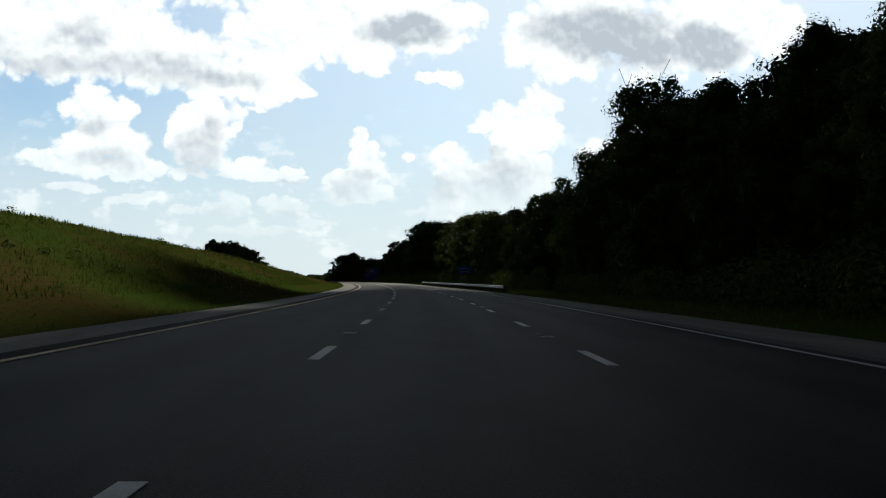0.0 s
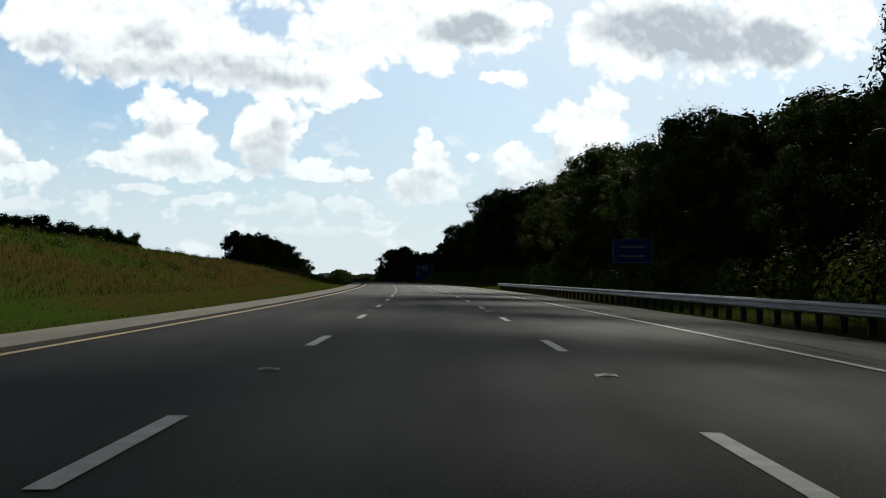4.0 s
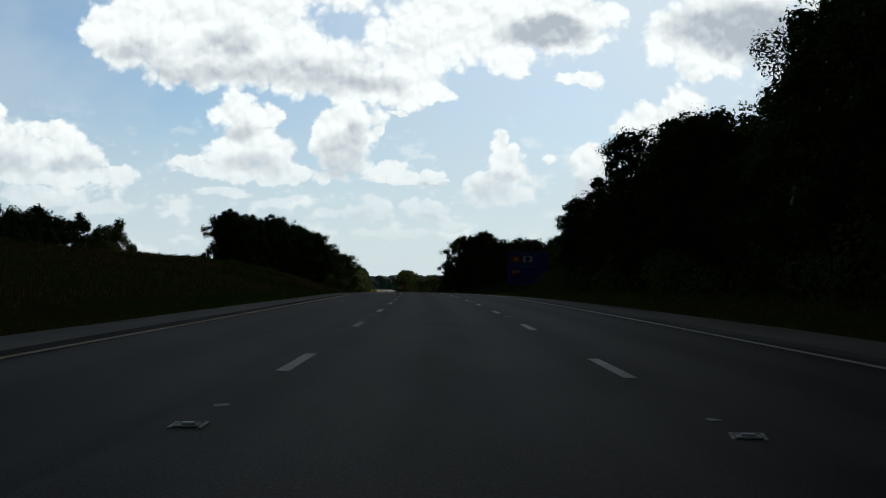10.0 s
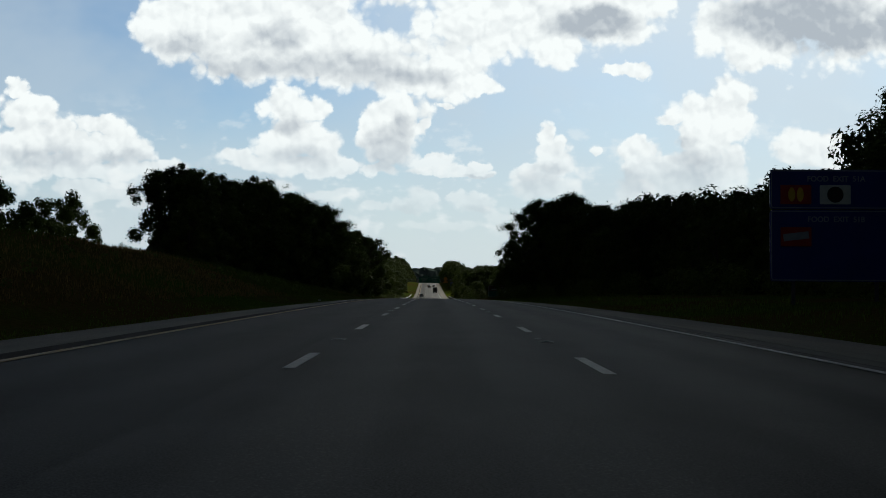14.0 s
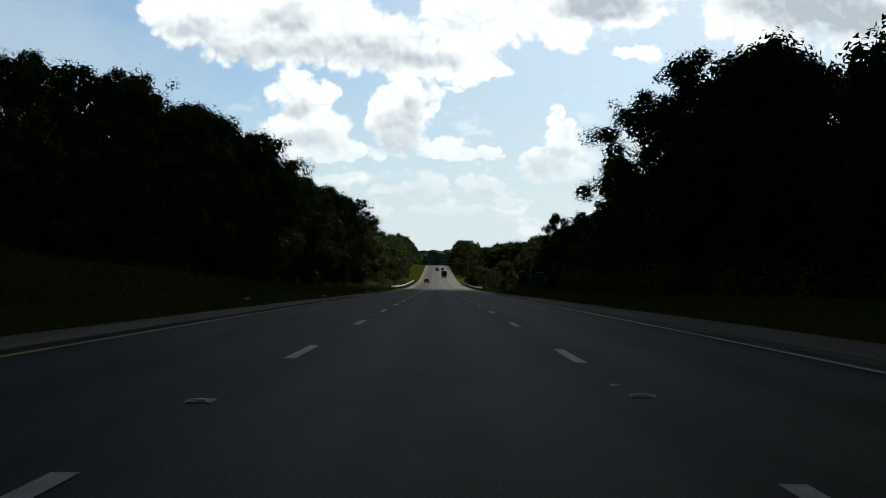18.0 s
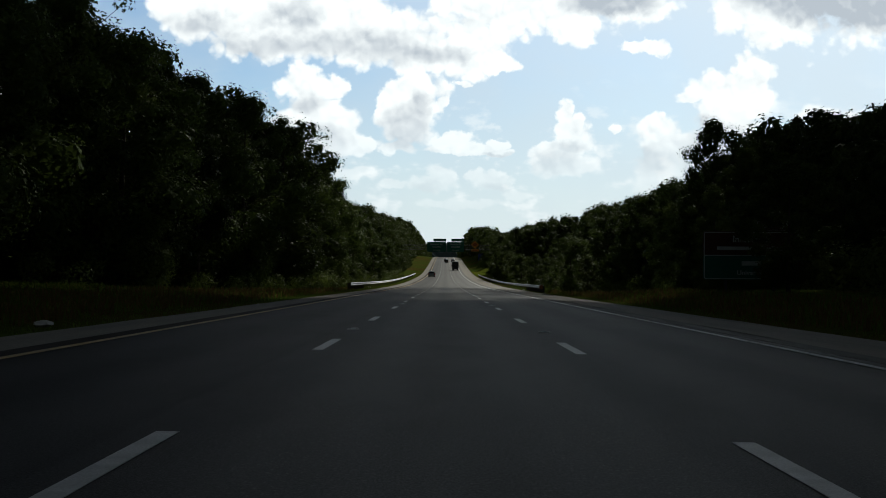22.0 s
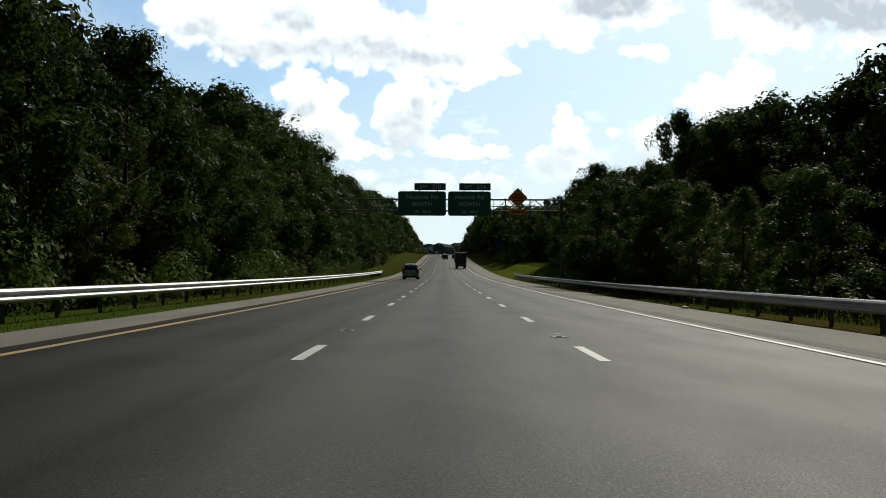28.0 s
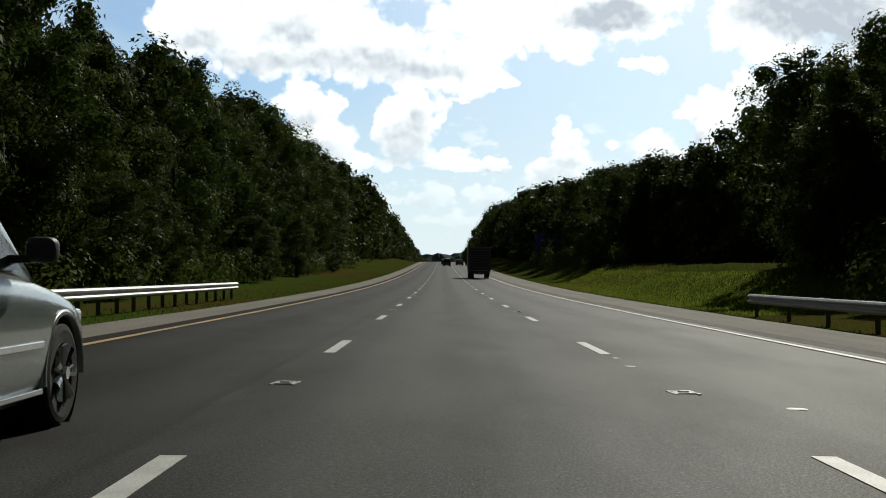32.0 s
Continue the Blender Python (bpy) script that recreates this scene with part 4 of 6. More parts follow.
def bare_tree(seed, height):
    rng = np.random.default_rng(seed)
    root = empty("tree", pose(0, 0, -60), "leafless grey dead tree among the living woods", "tree")
    seg = []

    def grow(p, d, r, n):
        q = p + d
        seg.append((p, q, r, r * 0.72))
        if n:
            for _ in range(3 if n > 2 else 2):
                t = (d.normalized() + Vector(rng.normal(0, 0.42, 3))).normalized()
                t.z = abs(t.z) * 0.8 + 0.25
                grow(p + d * rng.uniform(0.6, 1.0), t.normalized() * d.length * rng.uniform(0.6, 0.85), r * 0.6, n - 1)
    grow(Vector((0, 0, 0)), Vector((0, 0, height * 0.42)), 0.2, 4)
    verts, faces = tubes(seg, 5)
    mesh_object("trunk", verts, faces, M_BARK, root)
    return root


KINDS = [broadleaf(1, 18, 5.8, 0.12, M_LEAF[0], "tall dark-green oak at the edge of the roadside woods"),
         broadleaf(2, 18, 5.3, 0.10, M_LEAF[1], "full green maple at the edge of the roadside woods"),
         broadleaf(3, 18, 4.8, 0.16, M_LEAF[0], "slender dark-green oak among the roadside woods"),
         broadleaf(4, 18, 6.2, 0.12, M_LEAF[1], "broad green tree leaning over the undergrowth"),
         broadleaf(5, 18, 5.6, 0.08, M_LEAF[0], "dense dark tree leafed down to the ground"),
         pine(6, 18, "tall ragged pine standing over the woods"),
         pine(7, 18, "dark pine with a bare lower trunk"),
         broadleaf(9, 18, 4.9, 0.06, M_LEAF[3], "bright young tree on the sunny edge of the woods")]
DEAD = bare_tree(8, 18)

# offset of the main tree row and height of its crowns over the road, by distance
TREES_RIGHT = [(-100, 20, 13.5), (50, 20, 12.5), (62, 20, 14.1), (74, 20, 16.5), (85, 20, 17), (104, 20, 15.8), (133, 20, 16.4), (148, 20, 14.2), (160, 20, 13.6),
               (172, 20, 13), (190, 20, 11.2), (210, 20, 12.6), (228, 20, 13.7), (250, 20, 14.6), (268, 20, 16.5), (292, 20, 15.5), (310, 20, 17.3), (345, 20, 17),
               (365, 20, 18.2), (380, 20, 20), (396, 20, 20), (408, 20, 12.8), (425, 20, 14.7), (436, 20, 15.3), (450, 20, 14), (470, 20, 12.8), (494, 21.6, 10.6),
               (505, 22.9, 12), (514, 24.4, 12.6), (530, 27.2, 14.6), (546, 28.9, 14.6), (560, 28.7, 11.8), (586, 28.2, 11), (606, 27.4, 12.3), (628, 25.2, 14.4), (646, 23.5, 14),
               (662, 22.2, 15.8), (672, 21.4, 15.6), (680, 20.8, 18), (690, 20, 20.5), (704, 20, 20.5), (718, 20, 18.5), (732, 20, 13), (750, 20, 9.6), (778, 24.9, 12.4),
               (806, 27, 13.2), (826, 27, 15), (842, 26, 15.4), (860, 27, 14.3), (868, 28.5, 14.5), (880, 29, 15), (900, 29.5, 15.2), (950, 29, 15), (990, 27, 16.4), (1003, 25, 15), (1012, 23, 14.2), (1020, 20, 14), (1029, 20, 15.6), (1040, 19.2, 14), (1046, 18.3, 12.2), (1062, 18, 12.4), (1092, 18.1, 13.7), (1110, 18.9, 14.5),
               (1130, 25, 16.8), (1143, 25, 13.8), (1152, 25, 15.5), (1164, 25, 17.3), (1176, 21.3, 14.4), (1187, 20, 13), (1220, 19.5, 15), (1252, 18.9, 15.2), (1330, 18, 16.4),
               (1402, 18, 17.5), (1500, 18, 18.5), (2600, 18, 17)]
TREES_LEFT = [(664, 45, 17), (686, 46, 24), (718, 46, 27.5), (742, 43.2, 28.3), (768, 34.6, 29.5), (790, 30.8, 27.5), (808, 28.2, 25.6), (822, 26.8, 23.6), (840, 25, 25),
              (860, 23.1, 24.5), (884, 21, 24.5), (900, 19.9, 23.8), (920, 18.6, 21), (942, 17.2, 19.6), (958, 17, 16.8), (985, 15.5, 12.6), (1000, 15.7, 13.4), (1014, 16, 12.8),
              (1024, 16.5, 16.2), (1038, 17.5, 18.3), (1052, 18.4, 18.6), (1082, 20, 22), (1100, 20, 19), (1136, 20, 18.5), (1160, 20, 19), (1184, 20, 19.8), (1210, 20, 22.3),
              (1242, 20, 20), (1278, 20, 19.5), (1336, 20, 22), (1404, 20, 20), (1560, 20, 17), (2600, 20, 17)]


def lookup(table, s):
    a = np.array(table, float)
    return np.interp(s, a[:, 0], a[:, 1]), np.interp(s, a[:, 0], a[:, 2])


rng = np.random.default_rng(21)
made = set()


def plant(kind, s, l, height, wide=1.0):
    z = float(terrain(s, l))
    f = (height - z) / 18.0
    w = f * rng.uniform(0.92, 1.1) if height - z > 11 else f * 1.2
    w *= wide
    m = pose(*place(s, l, z - 0.15), 0, 0, rng.uniform(0, 360)) @ Matrix.Diagonal((w, w, f, 1))
    src = DEAD if kind < 0 else KINDS[kind]
    if kind not in made:
        made.add(kind)
        src.matrix_world = m
        return src
    return copy_thing(src, m)


def row(table, side, s0, s1, step):
    s = s0
    while s < s1:
        lat, high = lookup(table, s)
        kind = int(rng.choice([0, 1, 2, 3, 4, 5, 6, 7], p=[0.2, 0.18, 0.12, 0.14, 0.14, 0.08, 0.04, 0.10]))
        plant(kind, s, side * (lat + rng.uniform(-1.5, 2.5)), high * rng.uniform(0.93, 1.07))
        s += step * rng.uniform(0.75, 1.25)


row(TREES_RIGHT, 1, 30, 1260, 8.4)
row(TREES_LEFT, -1, 688, 1260, 6.4)
plant(-1, 104, 24, 17.5)
plant(-1, 505, 31, 15.5)
for kind, s, l, h in ((5, 737, -47, 26.5), (5, 900, -21, 22.5), (5, 1250, -19, 23), (5, 357, 17.5, 18.8), (5, 385, 20, 21.5), (3, 391, 21, 17), (6, 382, 22, 19), (7, 930, -17, 18), (7, 1080, 15.5, 11.5), (7, 823, 20.5, 11.5), (7, 829, 24.4, 16.2), (2, 836, 25, 16), (5, 685, 20, 21.5), (6, 692, 21, 20), (5, 697, 20, 18.5), (0, 1034, -18, 15.5), (6, 1030, -18.5, 16), (1, 1040, 14, 13.5), (7, 1116, 18, 14), (3, 1123, 18.5, 13.5), (1, 1113, 17, 10), (3, 1049, -14.4, 12.5), (0, 1037, -15, 12), (1, 1056, -15.5, 11.5)):
    plant(kind, s, l, h)

# smaller, brighter trees that stand forward of the woods
for s, l, h in ((986, 14.2, 7.5), (993, 13.6, 8.5), (1001, 13.9, 7.2), (1008, 13.4, 9.2), (1016, 13.7, 9.8), (1023, 13.4, 9), (1031, 13.8, 10.5), (1046, 13.6, 8.2)):
    plant(int(rng.choice([7, 1, 3])), s, l, h)
for side, s0, s1, lat in ((1, 875, 1062, 15.6), (-1, 905, 1050, 14.2), (1, 705, 850, 21), (-1, 1120, 1240, 15.5), (1, 1190, 1250, 16)):
    s = s0
    while s < s1:
        g0 = float(terrain(s, side * lat))
        plant(int(rng.choice([7, 7, 1, 3])), s, side * (lat + rng.uniform(-0.8, 1.6)), g0 + rng.uniform(4.5, 9.0))
        s += rng.uniform(9, 21)


def woods_hull(table, side, s0, s1, step, share, label, seed):
    """A lumpy hull in dark leaf colour behind the edge trees, standing in for the woods' shaded depth."""
    g = np.random.default_rng(seed)
    ss = np.arange(s0, s1, step)
    rows_ = []
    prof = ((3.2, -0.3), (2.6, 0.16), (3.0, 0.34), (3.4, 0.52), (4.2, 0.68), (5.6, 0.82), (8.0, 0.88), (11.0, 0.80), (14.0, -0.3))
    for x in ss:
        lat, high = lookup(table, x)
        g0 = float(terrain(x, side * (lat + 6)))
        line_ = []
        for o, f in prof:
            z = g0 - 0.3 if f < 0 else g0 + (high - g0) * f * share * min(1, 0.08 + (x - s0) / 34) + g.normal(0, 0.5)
            line_.append(place(x + g.normal(0, 0.5), side * (lat + o + g.normal(0, 0.6)), z))
        rows_.append(line_)
    n_ = len(prof)
    pts = np.array(rows_).reshape(-1, 3)
    fs = [(i * n_ + j, i * n_ + j + 1, (i + 1) * n_ + j + 1, (i + 1) * n_ + j) for i in range(len(ss) - 1) for j in range(n_ - 1)]
    fs += [tuple(range(n_))[::-1], tuple(range((len(ss) - 1) * n_, len(ss) * n_))]
    return tagged(mesh_object("woods", pts, fs, M_LEAF[2]), label, "foliage", kind="stuff")


# dark needle colour stands in for the shade deep among the trees
woods_hull(TREES_RIGHT, 1, 22, 2300, 2.2, 0.70, "dark hull for the shaded depth of the woods beside the slow lane", 51)
woods_hull(TREES_LEFT, -1, 692, 2300, 2.2, 0.70, "dark hull for the shaded depth of the woods beside the fast lane", 52)


def thicket(name, cells, mat, label, size, per, flat=1.0, seed=5, core=False):
    """Uncountable foliage as one mesh; cells: offsets (s, l, height over ground, radius)."""
    g = np.random.default_rng(seed)
    cells = np.array(cells)
    pos = place(cells[:, 0], cells[:, 1], terrain(cells[:, 0], cells[:, 1]) + cells[:, 2])
    q = leaves(g, pos, cells[:, 3], int(per * len(cells)), size, flat)
    if core:
        q = np.concatenate([q, cores(g, pos, cells[:, 3], flat, 0.62)])
    return tagged(quads_object(name, q, mat), label, "foliage", kind="stuff")


back, front, far_cells, wall_cells = [], [], [], []
for table, side, s0 in ((TREES_RIGHT, 1, 20), (TREES_LEFT, -1, 692)):
    for s in np.arange(s0, 1260, 3.4):
        lat, high = lookup(table, s)
        g0 = float(terrain(s, side * (lat + 8)))
        tall = high - g0
        for i in range(7):
            f = rng.uniform(0.05, 0.9) if i < 3 else rng.uniform(0.62, 0.93)
            back.append((s + rng.uniform(-1.7, 1.7), side * (lat + (rng.uniform(4, 12) if i < 3 else rng.uniform(1.5, 7))), tall * f, rng.uniform(1.2, 2.1)))
        wall_cells.append((s, side * (lat + 3.5 + rng.uniform(-1, 1)), rng.uniform(1, 3.5), 2.4))
        wall_cells.append((s, side * (lat + 5 + rng.uniform(-1, 1)), rng.uniform(4, 7), 2.6))
        wall_cells.append((s + 1.7, side * (lat + 7 + rng.uniform(-1, 1)), rng.uniform(0.5, 3), 2.6))
        if rng.random() < 0.8 and not (side > 0 and 1128 < s < 1180):
            front.append((s + rng.uniform(-1.5, 1.5), side * (lat - rng.uniform(1.5, 4.5)), rng.uniform(0.3, 1.6), rng.uniform(0.9, 1.9)))
    for s in np.arange(1262, 2300, 5.0):
        lat, high = lookup(table, s)
        for i in range(6):
            far_cells.append((s + rng.uniform(-2, 2), side * (lat + rng.uniform(-2, 5)), (high - 2) * (i + rng.random()) / 6.2, rng.uniform(2.0, 3.0)))
# crowns of a second rank, deeper in, that show between the first
rank = []
for table, side, s0 in ((TREES_RIGHT, 1, 60), (TREES_LEFT, -1, 700)):
    s = s0
    while s < 1255:
        lat, high = lookup(table, s)
        l = lat + rng.uniform(4, 9)
        top = high * rng.uniform(0.9, 1.05) - float(terrain(s, side * l))
        for i in range(22):
            f = rng.uniform(0, 1)
            a, out = rng.uniform(0, 2 * math.pi), (0.5 + 3.6 * math.sqrt(f)) * rng.uniform(0.4, 1.1)
            rank.append((s + math.cos(a) * out, side * l + math.sin(a) * out, top - 0.8 - f * 6.0, rng.uniform(0.6, 1.3)))
        s += rng.uniform(7, 13)
thicket("woods", rank, M_LEAF[2], "tops of the trees deeper in the woods", 0.30, 95, seed=36, core=True)
thicket("woods", back, M_LEAF[0], "deep dark woods behind the edge trees", 0.40, 150, seed=31, core=True)
thicket("woods", wall_cells, M_LEAF[0], "dark lower storey of the woods", 0.5, 70, seed=32, core=True)
thicket("undergrowth", front, M_LEAF[3], "green shrubs and vines along the foot of the woods", 0.23, 420, seed=33)
thicket("woods", far_cells, M_LEAF[1], "distant woods on both sides of the road", 0.8, 60, seed=34, core=True)
# a wooded ridge across the far end of the road, distance haze put into its colour
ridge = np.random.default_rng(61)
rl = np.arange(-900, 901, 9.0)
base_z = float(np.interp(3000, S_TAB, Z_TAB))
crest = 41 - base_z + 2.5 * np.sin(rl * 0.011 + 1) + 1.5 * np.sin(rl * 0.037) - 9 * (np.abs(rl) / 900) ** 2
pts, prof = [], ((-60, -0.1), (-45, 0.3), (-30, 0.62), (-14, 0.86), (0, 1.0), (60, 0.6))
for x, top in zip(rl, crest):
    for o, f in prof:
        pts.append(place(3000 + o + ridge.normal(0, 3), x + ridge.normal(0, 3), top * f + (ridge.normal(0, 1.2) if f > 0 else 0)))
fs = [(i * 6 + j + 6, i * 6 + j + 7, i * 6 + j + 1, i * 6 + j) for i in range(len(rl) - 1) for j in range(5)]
tagged(mesh_object("woods", pts, fs, M_HAZY), "wooded ridge at the horizon with haze painted in as blue-green", "woods", kind="stuff")
# tree line beyond the grassy bank
line = []
for f in np.linspace(0, 1, 130):
    # one arm runs on beside the road, the other climbs away from it
    for s, lat, top in ((600 + 300 * f, 112 + 10 * f, 15 + 17 * f), (600 + 45 * f, 112 + 75 * f, 17 + 11 * f)):
        for i in range(4):
            line.append((s + rng.uniform(-2, 2), -(lat + rng.uniform(-4, 4)), top * rng.uniform(0.85, 1.1) * (i + rng.random()) / 4.0, rng.uniform(1.9, 3.0)))
thicket("woods", line, M_LEAF[0], "dark tree line beyond the grassy bank", 0.75, 180, seed=35, core=True)

# single trees that stand up out of the edge of the woods
for kind, s, l, h, wide in ((0, 836, 23.4, 20.6, 0.9), (0, 1013, 16.4, 17.4, 0.7), (3, 1071, -17.8, 17.5, 1.0)):
    plant(kind, s, l, h, wide)


def tufts(name, s, l, height, mat, label, seed, spread=0.22):
    """Grass tufts, two bent blades each, as one mesh."""
    g = np.random.default_rng(seed)
    s, l = np.repeat(s, 2), np.repeat(l, 2)
    height = np.repeat(height, 2) * g.uniform(0.6, 1.2, len(s))
    base = place(s + g.normal(0, spread * 0.5, len(s)), l + g.normal(0, spread * 0.5, len(s)), terrain(s, l) - 0.03)
    a = g.uniform(0, 2 * math.pi, len(s))
    side = np.stack([np.cos(a), np.sin(a), np.zeros(len(s))], 1)
    bend = np.stack([np.cos(a + 1.3), np.sin(a + 1.3), np.zeros(len(s))], 1) * (height * g.uniform(0.1, 0.5, len(s)))[:, None]
    up = np.array([0, 0, 1.0]) * height[:, None]
    w = (0.03 + 0.10 * height)[:, None] * 0.5
    q = np.stack([base - side * w, base + side * w, base + up * 0.6 + bend * 0.4 + side * w * 0.7, base + up + bend - side * w * 0.25], 1)
    return tagged(quads_object(name, q, mat), label, "grass", kind="stuff")


g = np.random.default_rng(41)
n = 34000
s = g.uniform(-5, 1250, n)
tufts("grass", s, -8.15 - 4.2 * g.random(n) ** 1.5, g.uniform(0.05, 0.15, n), M_GRASS, "mown green verge beside the inner shoulder", 42)
n = 32000
s = g.uniform(10, 1250, n)
off = 7.5 * g.random(n) ** 1.4
tufts("grass", s, 9.6 + off, g.uniform(0.05, 0.14, n) + np.clip(off - 2, 0, 1.5) * 0.12, M_GRASS, "green verge beside the outer shoulder", 43)
n = 80000
s, l = g.uniform(10, 860, n), -11.5 - 17 * g.random(n) ** 1.2
dry = np.sin(s * 0.045 + l * 0.22) + 0.6 * np.sin(s * 0.11 - l * 0.4) + g.normal(0, 0.45, n) + np.where((s > 170) & (s < 560), 1.0 - 0.11 * np.abs(l + 16), -0.75)
keep = dry > 0.35
tufts("grass", s[keep], l[keep], g.uniform(0.10, 0.32, keep.sum()), M_DRYGRASS, "tall reddish-brown dry grass on the bank", 44, 0.4)
tufts("grass", s[~keep], l[~keep], g.uniform(0.10, 0.28, (~keep).sum()), M_GRASS, "tall green weeds on the bank", 45, 0.4)
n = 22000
tufts("grass", g.uniform(1102, 1190, n), 10.0 + 5.8 * g.random(n), g.uniform(0.05, 0.15, n), M_SUNGRASS, "grass on the mound past the rail, sunlight painted into its colour", 48, 0.4)
n = 16000
s, l = g.uniform(735, 858, n), np.where(g.random(n) < 0.5, -9.6 - 6.5 * g.random(n), 10.6 + 6.0 * g.random(n))
pale = g.random(n) < 0.55
tufts("grass", s[pale], l[pale], g.uniform(0.18, 0.5, pale.sum()), M_DRYGRASS, "tall straw-coloured grass gone to seed beside the shoulders", 49, 0.3)
tufts("grass", s[~pale], l[~pale], g.uniform(0.15, 0.4, (~pale).sum()), M_GRASS, "tall green grass among the straw beside the shoulders", 50, 0.3)
weeds = [(g.uniform(20, 700), -g.uniform(13, 27), g.uniform(0.05, 0.2), g.uniform(0.15, 0.4)) for _ in range(420)]
thicket("weeds", weeds, M_LEAF[3], "leafy weeds scattered over the grassy bank", 0.11, 70, seed=46)
weeds = [(g.uniform(860, 1100), l0, g.uniform(0.1, 0.5), g.uniform(0.3, 0.9)) for l0 in np.repeat([13.2, 14.6, -12.6, -13.8], 40)]
thicket("weeds", weeds, M_LEAF[3], "rank weeds and saplings behind the guard rails", 0.22, 90, seed=47)


# ---- signs ----
def sign_posts(root, xs, z0, z1, y=0.12):
    for x in xs:
        bm = box(x - 0.075, x + 0.075, y - 0.006, y + 0.006, z0, z1)
        box(x - 0.075, x + 0.075, y + 0.13, y + 0.142, z0, z1, bm=bm)
        box(x - 0.006, x + 0.006, y + 0.006, y + 0.13, z0, z1, bm=bm)
        part("post", bm, M_STEEL, root)


def stiffeners(root, x0, x1, zs):
    for z in zs:
        part("stiffener", box(x0 + 0.2, x1 - 0.2, 0.05, 0.10, z - 0.04, z + 0.04, 0.008), M_STEEL, root)


# blue services sign in two panels with logo plates
root = empty("services_sign", pose(*place(521.5, 18.55, 0), 0, 0, turn_at(521.5) - 1.0), "large blue services sign with logo plates on steel posts", "road sign")
g0 = float(terrain(521.5, 18.5)) - 0.3
for z0, z1, exit_ in ((4.64, 6.5, "FOOD  EXIT  51A"), (1.25, 4.6, "FOOD  EXIT  51B")):
    panel = part("panel", rounded_plate(-3.08, 3.08, z0, z1, 0.16, 0, 0.05), M_BLUE, root, "blue reflective sign panel")
    part("border", border_plate(-3.03, 3.03, z0 + 0.04, z1 - 0.04, 0.14, 0.045, -0.004, 0.0), M_BACKLIT, panel)
    words(exit_, 0.36, 0.02, -0.004, z1 - 0.45, M_BACKLIT, panel, squeeze=0.98)
for x, z, mat in ((-1.87, 5.32, M_SIGNRED), (-0.03, 5.32, M_SIGNWHITE), (-1.87, 3.34, M_SIGNRED)):
    plate = part("logo_plate", rounded_plate(x - 0.72, x + 0.72, z - 0.45, z + 0.45, 0.05, -0.03, 0.0), mat, root)
    if mat is M_SIGNWHITE:
        bm = bmesh.new()
        bmesh.ops.create_cone(bm, cap_ends=True, segments=24, radius1=0.38, radius2=0.38, depth=0.01, matrix=pose(x, -0.036, z, 90))
        part("logo_disc", bm, M_SIGNDARK, plate)
    elif z > 4:
        for a in (-0.2, 0.2):
            bm = bmesh.new()
            bmesh.ops.create_cone(bm, cap_ends=True, segments=20, radius1=0.16, radius2=0.16, depth=0.01, matrix=pose(x + a, -0.036, z, 90) @ Matrix.Diagonal((1, 2.1, 1, 1)))
            part("logo_shape", bm, M_SIGNYEL, plate)
    else:
        bm = box(-0.6, 0.6, -0.004, 0.004, -0.17, 0.17)
        bmesh.ops.transform(bm, matrix=Matrix.Translation((x, -0.035, z + 0.02)) @ pose(0, 0, 0, 0, -7, 0), verts=bm.verts)
        part("logo_shape", bm, M_BACKLIT, plate)
stiffeners(root, -3.08, 3.08, (1.9, 3.3, 5.0, 6.0))
sign_posts(root, (-1.95, 1.95), g0, 6.3)

# brown and green destination sign
root = empty("destination_sign", pose(*place(806.2, 19.1, 0), 0, 0, turn_at(806)), "brown and green destination sign with an exit tab", "road sign")
g0 = float(terrain(806, 19)) - 0.3
part("panel", rounded_plate(-3.0, 3.0, 2.6, 4.1, 0.14, 0, 0.05), M_BROWN, root, "brown upper panel")
part("panel", rounded_plate(-3.0, 3.0, 1.08, 2.595, 0.14, 0, 0.05), M_GREEN, root, "green lower panel")
part("border", border_plate(-2.96, 2.96, 1.12, 4.06, 0.14, 0.045, -0.004, 0.0), M_SIGNWHITE, root)
part("divider", box(-2.9, 2.9, -0.004, 0.0, 2.57, 2.62), M_SIGNWHITE, root)
tab = part("exit_tab", rounded_plate(0.35, 3.0, 4.14, 4.76, 0.08, 0, 0.05), M_BROWN, root, "brown exit number tab")
part("border", border_plate(0.38, 2.97, 4.17, 4.73, 0.07, 0.03, -0.004, 0.0), M_SIGNWHITE, tab)
words("EXIT", 0.34, 1.0, -0.004, 4.44, M_SIGNWHITE, root)
words("51B", 0.52, 2.25, -0.004, 4.44, M_SIGNWHITE, root)
words("Innsbrook", 0.54, 0, -0.004, 3.6, M_SIGNWHITE, root, squeeze=1.05)
part("lettering_bar", box(-2.15, 0.1, -0.005, 0.0, 2.93, 3.15), M_SIGNWHITE, root)
words("Pavilion", 0.42, 1.25, -0.004, 3.03, M_SIGNWHITE, root, squeeze=1.1)
part("lettering_bar", box(-0.6, 0.6, -0.005, 0.0, 1.96, 2.24), M_SIGNWHITE, root)
words("University", 0.40, 0, -0.004, 1.5, M_SIGNWHITE, root, squeeze=1.1)
stiffeners(root, -3.0, 3.0, (1.5, 2.3, 3.0, 3.7))
sign_posts(root, (-1.55, 1.45), g0, 4.0)


